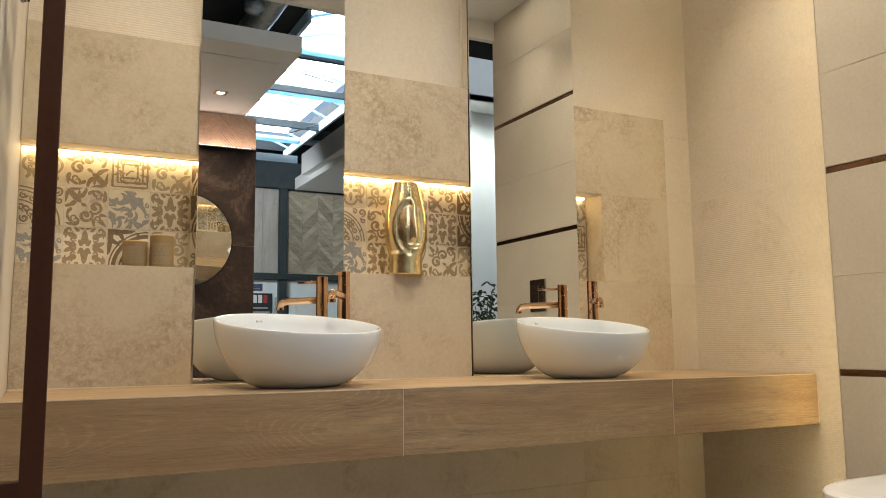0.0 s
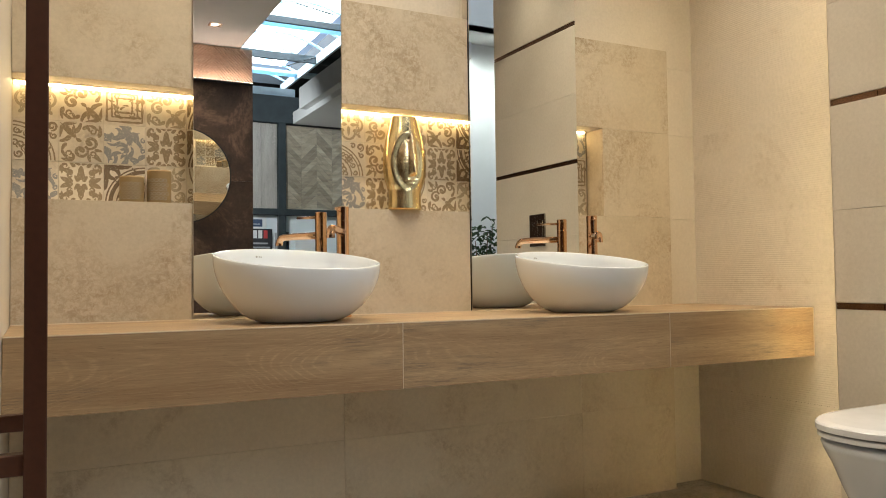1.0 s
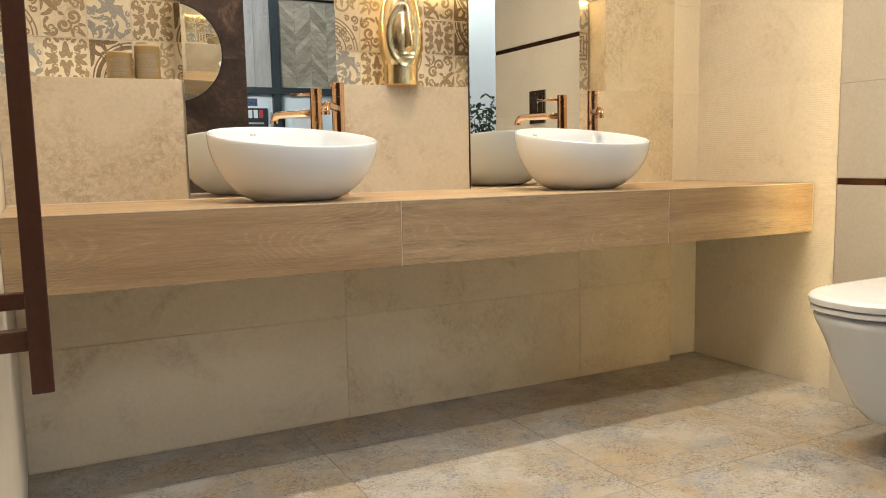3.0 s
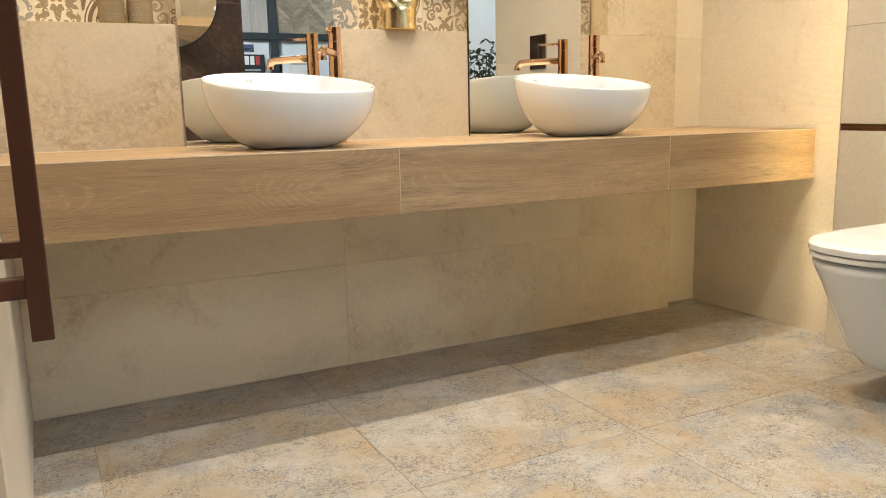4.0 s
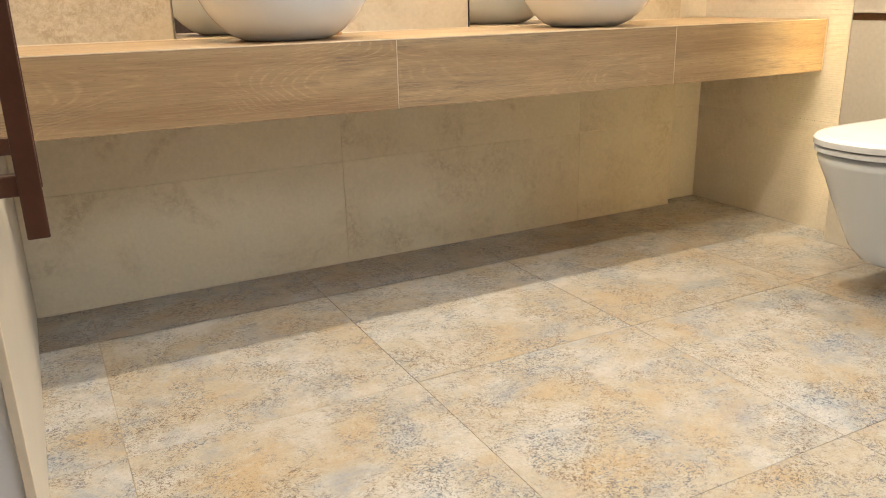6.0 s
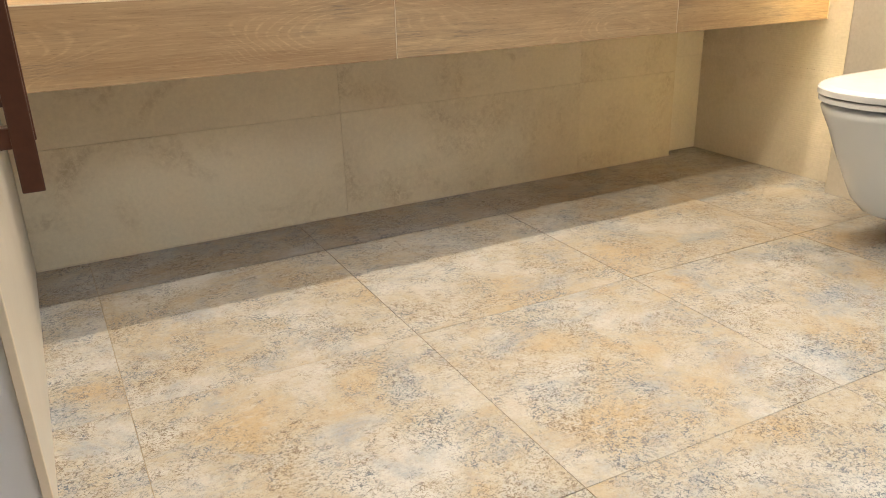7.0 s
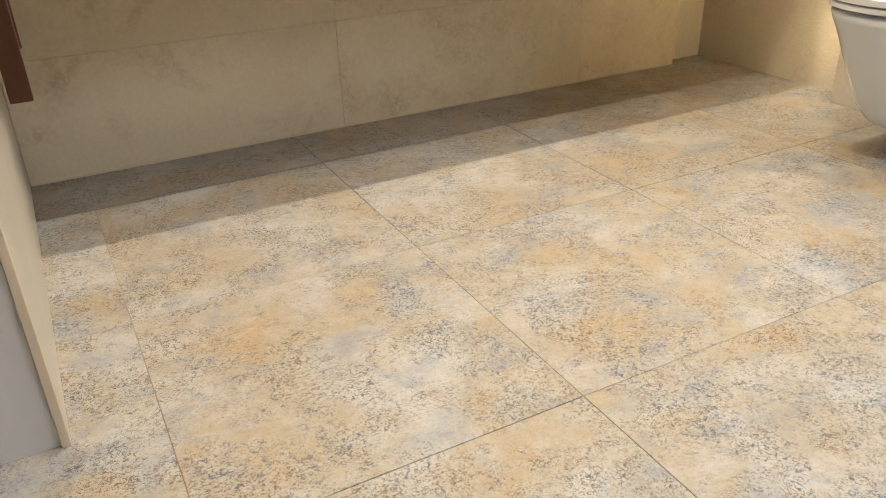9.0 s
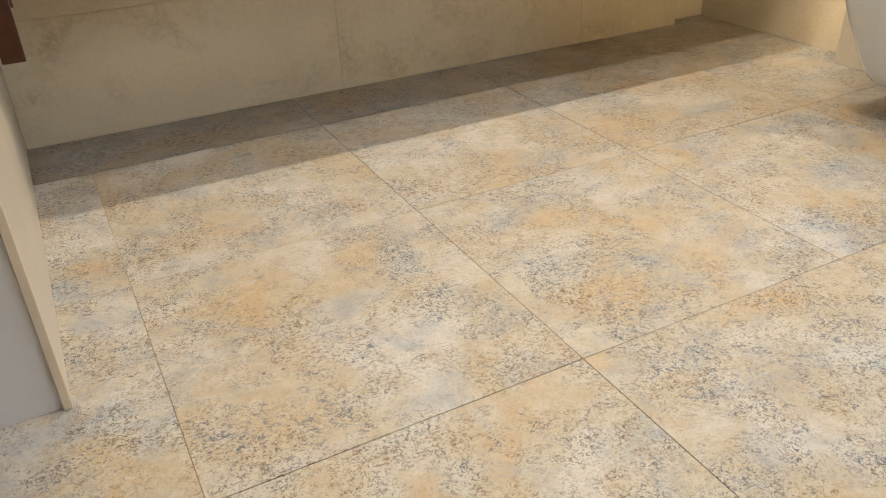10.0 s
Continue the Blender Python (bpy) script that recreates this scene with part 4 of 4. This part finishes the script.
part("end_plate", box_bm(2.95, -7.93, 3.02, 3.17, -7.90, 3.16, 0.003), WHITE_PAINT, beam)

duct = thing("ventilation_duct", pose(0, 0, 0), "round spiral metal duct under the dark roof", "duct")
part("pipe", tube([(2.72, -18, 5.5), (2.72, -12, 5.5), (2.72, -6, 5.5), (2.72, -1, 5.5)], 0.20, 24), DUCT, duct, smooth=True)
for i in range(14):
    part("collar", tube([(2.72, -13.0 + i * 0.8, 5.5), (2.72, -12.97 + i * 0.8, 5.5)], 0.208, 24), DUCT, duct)
hl = thing("hall_lamp", pose(2.42, -7.6, 5.18), "grey round lamp hanging under the roof", "lamp")
part("dome", lathe([(0.02, -0.02), (0.12, 0.0), (0.145, 0.05), (0.14, 0.12), (0.09, 0.18), (0.02, 0.20)], 24), DUCT, hl, smooth=True)
part("cord", tube([(0, 0, 0.2), (0, 0, 1.0)], 0.008, 6), SIGN_DARK, hl)


# ---- pieces of walls and floor ----
COLS = [0.001, COL, 2 * COL, 3 * COL, 4 * COL, XK]
# paler rows under the counter, with extra light put into their colour
wall_tiles(clad, [0.001, 2 * COL, 4 * COL, XK], [0.0, 0.327, 0.5365], 0.0, 0.0098, CLAD_PALE_LIT, "cladding_tile")
wall_tiles(clad, COLS, [CT + 0.0005, NZ0], 0.0, 0.0098, CLAD, "cladding_tile", skip=lambda x, z: COL < x < 2 * COL or 3 * COL < x < 4 * COL)
wall_tiles(clad, COLS, [NZ1, KZ], 0.0, 0.0098, CLAD, "cladding_tile", skip=lambda x, z: COL < x < 2 * COL or 3 * COL < x < 4 * COL)
wall_tiles(clad, [NX, XK], [NZ0, NZ1], 0.0, 0.0098, CLAD, "cladding_tile")
part("niche_side", box_bm(NX, 0.0102, NZ0 + 0.001, NX + 0.0075, NB + 0.008, NZ1 - 0.001), CLAD, clad)
part("niche_sill", box_bm(0.002, 0.0102, NZ0 - 0.0008, NX, NB, NZ0 + 0.0005), CLAD, clad)
part("floor_sealant", box_bm(0.002, -0.005, 0.0005, XK, -0.0008, 0.004), TRIM_BEIGE, clad, "pale silicone joint")
part("cladding_edge", box_bm(XK - 0.006, 0.0102, 0, XK, YW, KZ), CLAD, clad)

# rear wall above and beside the cladding
rear = bpy.data.objects["wall_rear"]
for i, (x0, x1) in enumerate(((0.001, 2 * COL), (2 * COL, 4 * COL), (4 * COL, XR - 0.001))):
    for z0, z1 in ((KZ - 0.05, 2.03), (2.03, 2.36), (2.36, CEIL - 0.001)):
        if i == 0:
            ob = part("ribbed_tile", ribbed_bm(x1 - x0 - 0.0016, z1 - z0 - 0.0016, 0.009, "x"), RIB, rear, at=pose((x0 + x1) / 2, YW - 0.010, (z0 + z1) / 2))
wall_tiles(rear, [2 * COL, 3 * COL, 4 * COL], [KZ - 0.05, CEIL - 0.001], YW - 0.010, 0.0098, PALE, "pale_tile")
wall_tiles(rear, [4 * COL, XR + 0.002], [KZ - 0.05, CEIL - 0.001], YW - 0.010, 0.0098, PALE, "pale_tile")
# same wall below the counter, its tiles coloured as if lit
wall_tiles(rear, [XK + 0.001, XR + 0.002], [0, 0.37, 0.5365], YW - 0.010, 0.0098, STRIP_LIT, "pale_tile")
wall_tiles(rear, [XK + 0.001, XR + 0.002], [CT + 0.0005, 1.041, 1.377, KZ - 0.05], YW - 0.010, 0.0098, PALE, "pale_tile")
part("upstand", box_bm(XK + 0.001, -0.001, CT - 0.011, XR - 0.002, YW - 0.011, CT), OAK, counter)

# ribbed side wall
side = bpy.data.objects["wall_side"]
for z0, z1 in ((0.0, 0.37), (0.37, 0.705), (0.705, 1.041), (1.041, 1.377), (1.377, 1.713), (1.713, 2.049), (2.049, 2.385), (2.385, CEIL - 0.001)):
    part("ribbed_tile", ribbed_bm(YW - 0.002 - YC1 - 0.001, z1 - z0 - 0.0005, 0.0075), RIB, side, at=pose(XR, (YW - 0.002 + YC1) / 2, (z0 + z1) / 2))

# boxed-out wall: tall tiles and bronze strips
boxed = bpy.data.objects["wall_boxed"]
LEVELS = [(0.0, 0.370), (0.370, 0.703), (0.7245, 1.019), (1.019, 1.356), (1.3775, 1.69), (1.69, 2.02), (2.0415, 2.36), (2.36, CEIL - 0.001)]
for z0, z1 in LEVELS:
    side_tiles(boxed, [YC0, YC1], [z0, z1], XC, 0.0098, PALE, "pale_tile")
for z in (0.703, 1.356, 2.02):
    for y0, y1 in ((YC0, -1.12), (-1.12, -0.80), (-0.80, YC1)):
        part("bronze_strip", box_bm(XC + 0.002, y0 + 0.001, z + 0.001, XC + 0.0095, y1 - 0.001, z + 0.0205, 0.0006), STRIP_METAL, boxed, "polished bronze strip")
part("corner_trim", box_bm(XC - 0.0006, YC1 - 0.0004, 0, XC + 0.010, YC1 + 0.0004, CEIL - 0.001), PALE, boxed)


# printed niche tiles
def ribbon(bm, pts, widths, y):
    """A flat band along points in the tile's plane."""
    rows = []
    for i, p in enumerate(pts):
        d = Vector(pts[min(i + 1, len(pts) - 1)]) - Vector(pts[max(i - 1, 0)])
        n = Vector((-d.y, d.x)).normalized()
        w = widths[i] / 2
        rows.append([bm.verts.new((p[0] + n.x * w, y, p[1] + n.y * w)), bm.verts.new((p[0] - n.x * w, y, p[1] - n.y * w))])
    for a, b in zip(rows, rows[1:]):
        bm.faces.new((a[0], a[1], b[1], b[0]))


def scroll(cx, cz, r, a0, turns, w, grow=0.18):
    n = 22
    pts, ws = [], []
    for i in range(n + 1):
        t = i / n
        a = a0 + turns * 2 * math.pi * t
        rr = r * (1 - (1 - grow) * t)
        pts.append((cx + rr * math.cos(a), cz + rr * math.sin(a)))
        ws.append(w * (0.35 + 0.9 * math.sin(math.pi * (0.12 + 0.85 * t))))
    return pts, ws


def leaf(x, z, a, ln, w):
    pts, ws = [], []
    for i in range(9):
        t = i / 8
        b = a + 0.5 * (t - 0.5)
        pts.append((x + ln * t * math.cos(b), z + ln * t * math.sin(b)))
        ws.append(w * math.sin(math.pi * min(0.98, t * 0.9 + 0.06)) + 0.0004)
    return pts, ws


S = COL / 4


def blade(x, z, a, ln, w, bend):
    """An acanthus leaf: a band that bends as it goes, broad before its middle."""
    pts, ws = [], []
    for i in range(13):
        t = i / 12
        pts.append((x, z))
        ws.append(w * (math.sin(math.pi * (0.04 + 0.94 * t ** 0.75)) * (1 + 0.16 * math.sin(9 * t))) + 0.0006)
        x, z = x + ln / 12 * math.cos(a + bend * t), z + ln / 12 * math.sin(a + bend * t)
    return pts, ws


def mirrored(bands, axes):
    out = []
    for pts, ws in bands:
        for sx, sz in axes:
            out.append(([(sx * p, sz * q) for p, q in pts], ws))
    return out


def swapped(bands):
    return [([(q, p) for p, q in pts], ws) for pts, ws in bands]


FOUR = ((1, 1), (-1, 1), (1, -1), (-1, -1))


def ornament(kind):
    """Bands of one tile design, as lists of points and widths."""
    out, h = [], S / 2
    if kind == "acanthus":
        half = [blade(-0.050, -0.040, 0.15, 0.050, 0.012, 1.1), blade(-0.046, -0.050, 0.05, 0.040, 0.008, -0.5), blade(-0.020, -0.026, -0.5, 0.040, 0.011, -1.2), scroll(0.024, 0.000, 0.019, 2.5, -1.35, 0.0065, 0.22),
                blade(0.004, -0.036, -0.9, 0.026, 0.009, 0.9), blade(0.044, -0.016, -1.1, 0.036, 0.010, -0.9), blade(0.022, -0.048, 0.2, 0.030, 0.007, 0.8), blade(0.034, 0.022, -0.3, 0.022, 0.008, 0.9), leaf(0.018, -0.004, 0.6, 0.012, 0.007)]
        out = half + swapped(half) + [blade(-0.052, -0.052, math.pi / 4, 0.060, 0.0045, 0.0), blade(0.034, 0.034, math.pi / 4, 0.026, 0.011, 0.0), leaf(-0.012, -0.012, 0.785, 0.016, 0.009)]
    elif kind == "ogee":
        out = mirrored([blade(0.0, 0.008, math.pi / 2, 0.040, 0.017, 0.0)], ((1, 1), (1, -1)))
        out += mirrored([blade(0.004, 0.004, 0.75, 0.020, 0.010, 0.4), blade(0.020, 0.003, 0.12, 0.034, 0.014, 0.5), blade(0.022, 0.022, 0.9, 0.030, 0.014, -0.9), blade(0.014, 0.044, 0.5, 0.022, 0.008, 0.8),
                         blade(0.052, 0.030, 1.7, 0.022, 0.009, 0.3), scroll(0.040, 0.045, 0.0105, 3.4, 1.1, 0.0048, 0.3), blade(0.001, 0.052, 0.05, 0.016, 0.007, 0.3)], FOUR)
    elif kind == "organic":
        walk_rng = random.Random(31)
        for k in range(30):
            out.append(blade(walk_rng.uniform(-0.055, 0.04), walk_rng.uniform(-0.055, 0.045), walk_rng.uniform(0, 6.28), walk_rng.uniform(0.030, 0.055), walk_rng.uniform(0.006, 0.012), walk_rng.choice((-1, 1)) * walk_rng.uniform(1.2, 3.2)))
    elif kind == "medallion":
        for r, w in ((0.106, 0.004), (0.094, 0.011), (0.078, 0.003), (0.060, 0.008), (0.048, 0.003)):
            out.append(([(h - r * math.cos(a), -h + r * math.sin(a)) for a in [math.pi / 2 * k / 16 for k in range(17)]], [w] * 17))
        for k in range(7):
            a = math.pi / 2 * (k + 0.5) / 7
            out.append(leaf(h - 0.066 * math.cos(a), -h + 0.066 * math.sin(a), math.pi - a + 0.3, 0.013, 0.008))
            out.append(leaf(h - 0.018 * math.cos(a), -h + 0.018 * math.sin(a), math.pi - a, 0.026, 0.006))
        half = [blade(-0.054, 0.052, -0.3, 0.050, 0.018, 0.5), blade(-0.050, 0.030, -0.9, 0.034, 0.014, 0.8), blade(-0.020, 0.050, -0.2, 0.040, 0.012, 0.6)]
        out += half + [([(-q, -p) for p, q in pts], ws) for pts, ws in half]
    elif kind == "lace":
        for r, w in ((0.104, 0.0035), (0.094, 0.0030), (0.066, 0.0035)):
            out.append(([(-h + r * math.cos(a), h - r * math.sin(a)) for a in [math.pi / 2 * k / 16 for k in range(17)]], [w] * 17))
        for k in range(5):
            a = math.pi / 2 * (k + 0.5) / 5
            out.append(scroll(-h + 0.080 * math.cos(a), h - 0.080 * math.sin(a), 0.009, a, 1.3, 0.0034, 0.2))
            out.append(scroll(-h + 0.046 * math.cos(a), h - 0.046 * math.sin(a), 0.011, a + 2, -1.3, 0.0036, 0.2))
        out += [scroll(-0.040, 0.040, 0.011, 1.0, 1.3, 0.004), scroll(0.040, -0.040, 0.013, 3.0, 1.4, 0.005), scroll(0.044, -0.014, 0.009, 1.0, -1.3, 0.004), scroll(0.014, -0.044, 0.009, 0.5, 1.3, 0.004)]
    elif kind == "quatrefoil":
        for k in range(4):
            a = math.pi / 2 * k
            out.append(([(0.026 * math.cos(a) + 0.022 * math.cos(a + q), 0.026 * math.sin(a) + 0.022 * math.sin(a + q)) for q in [-2.1 + 4.2 * i / 16 for i in range(17)]], [0.0075] * 17))
            out.append(blade(0.006 * math.cos(a), 0.006 * math.sin(a), a, 0.032, 0.011, 0.0))
            out.append(blade(0.058 * math.cos(a + 0.785), 0.058 * math.sin(a + 0.785), a + 0.785 + math.pi, 0.024, 0.009, 0.3))
    else:
        worn_rng = random.Random(8)
        for r in (0.020, 0.034, 0.047):
            for k in range(4):
                a = math.pi / 2 * k
                out.append(([(r * math.cos(a) - q * math.sin(a), r * math.sin(a) + q * math.cos(a)) for q in [-r + 2 * r * i / 8 for i in range(9)]], [worn_rng.uniform(0.003, 0.008) for i in range(9)]))
        for k in range(14):
            out.append(blade(worn_rng.uniform(-0.05, 0.05), worn_rng.uniform(-0.05, 0.05), worn_rng.uniform(0, 6.28), worn_rng.uniform(0.014, 0.028), worn_rng.uniform(0.004, 0.008), worn_rng.uniform(-2, 2)))
    fill = random.Random(len(out) * 7 + len(kind))
    for k in range(2):
        x, z = fill.uniform(0.004, 0.052), fill.uniform(0.004, 0.052)
        if k % 3:
            band = leaf(x, z, fill.uniform(0, 6.28), fill.uniform(0.010, 0.020), fill.uniform(0.004, 0.007))
        else:
            band = scroll(x, z, fill.uniform(0.006, 0.010), fill.uniform(0, 6.28), fill.choice((-1.1, 1.1)), 0.0036, 0.3)
        for sx in (-1, 1):
            out.append(([(sx * a, b) for a, b in band[0]], band[1]))
            if kind != "medallion":
                out.append(([(sx * a, -b) for a, b in band[0]], band[1]))
    return out


def clip_bm(bm, x0, x1, z0, z1):
    for co, no in (((x0, 0, 0), (-1, 0, 0)), ((x1, 0, 0), (1, 0, 0)), ((0, 0, z0), (0, 0, -1)), ((0, 0, z1), (0, 0, 1))):
        bmesh.ops.bisect_plane(bm, geom=bm.verts[:] + bm.edges[:] + bm.faces[:], plane_co=co, plane_no=no, clear_outer=True)


PRINTS = {}


def print_mesh(kind, mat, turn, height):
    key = (kind, mat.name, turn, round(height, 4))
    if key not in PRINTS:
        bm = bmesh.new()
        y = -0.0005
        for pts, ws in ornament(kind):
            ribbon(bm, pts, [q * {"acanthus": 1.1, "organic": 1.25, "ogee": 1.15, "lace": 1.2}.get(kind, 1.0) for q in ws], y)
            y -= 0.000012
        bmesh.ops.rotate(bm, verts=bm.verts[:], cent=(0, 0, 0), matrix=Matrix.Rotation(turn * math.pi / 2, 3, "Y"))
        e = S / 2 - 0.0022
        clip_bm(bm, -e, e, -e, -S / 2 + height - 0.002)
        for f in bm.faces:
            f.normal_update()
            if f.normal.y > 0:
                f.normal_flip()
        PRINTS[key] = mesh_of("print", bm, mat)
    return PRINTS[key]


rng = random.Random(11)
KINDS = [("acanthus", PRINT_SAND), ("acanthus", PRINT_BROWN), ("organic", PRINT_GREY), ("ogee", PRINT_BROWN), ("medallion", PRINT_DARK), ("lace", PRINT_BROWN), ("quatrefoil", PRINT_SAND), ("worn", PRINT_BROWN), ("ogee", PRINT_SAND)]
# designs by column and row, the lowest row first
FIXED = {(0, 0): 2, (1, 0): 3, (2, 0): 4, (3, 0): 0, (0, 1): 5, (1, 1): 1, (2, 1): 2, (3, 1): 3, (0, 2): 6, (1, 2): 1, (2, 2): 7, (3, 2): 0, (4, 0): 5, (4, 1): 4, (4, 2): 4,
         (8, 0): 2, (8, 1): 5, (8, 2): 6, (9, 0): 3, (9, 1): 1, (9, 2): 0, (10, 0): 5, (10, 1): 3, (10, 2): 0, (11, 0): 1, (11, 1): 3, (11, 2): 1, (12, 0): 0, (12, 1): 4, (12, 2): 4}
rows_z = [NZ0, NZ0 + S, NZ0 + 2 * S, NZ1 - 0.0015]
tiles_by_h = {}
for i in range(18):
    for j in range(3):
        x0, z0, z1 = i * S, rows_z[j], rows_z[j + 1]
        x1 = min((i + 1) * S, NX)
        if x1 - x0 < 0.02:
            continue
        hh = z1 - z0
        key = (round(hh, 4), round(x1 - x0, 4))
        if key not in tiles_by_h:
            tiles_by_h[key] = mesh_of("printed_tile", box_bm(-S / 2 + 0.0004, 0, -S / 2 + 0.0004, -S / 2 + (x1 - x0) - 0.0004, 0.0078, -S / 2 + hh - 0.0004, 0.0004), TILE_CREAM)
        ob = new("printed_tile", tiles_by_h[key])
        ob.parent = rear
        ob.matrix_basis = pose(x0 + S / 2, NB, z0 + S / 2)
        k, mat = KINDS[FIXED.get((i, j), rng.randrange(len(KINDS)))]
        if x1 - x0 > S - 0.01:
            pr = new("print", print_mesh(k, mat, rng.randrange(4) if k in ("acanthus", "medallion", "lace") else 0, hh))
            pr.parent = ob

# floor tiles, laid square to the walls
ground = bpy.data.objects["ground"]
G0, GH, GP = 0.134, -0.856, 0.600
tile_me = mesh_of("floor_tile", box_bm(-GP / 2 + 0.0006, -GP / 2 + 0.0006, -0.008, GP / 2 - 0.0006, GP / 2 - 0.0006, 0, 0.0005), FLOOR)
for i in range(-3, 8):
    for j in range(-6, 2):
        ob = new("floor_tile", tile_me)
        ob.parent = ground
        ob.matrix_basis = pose(G0 + (i + 0.5) * GP, GH + (j + 0.5) * GP, random.uniform(-0.0003, 0.0002))
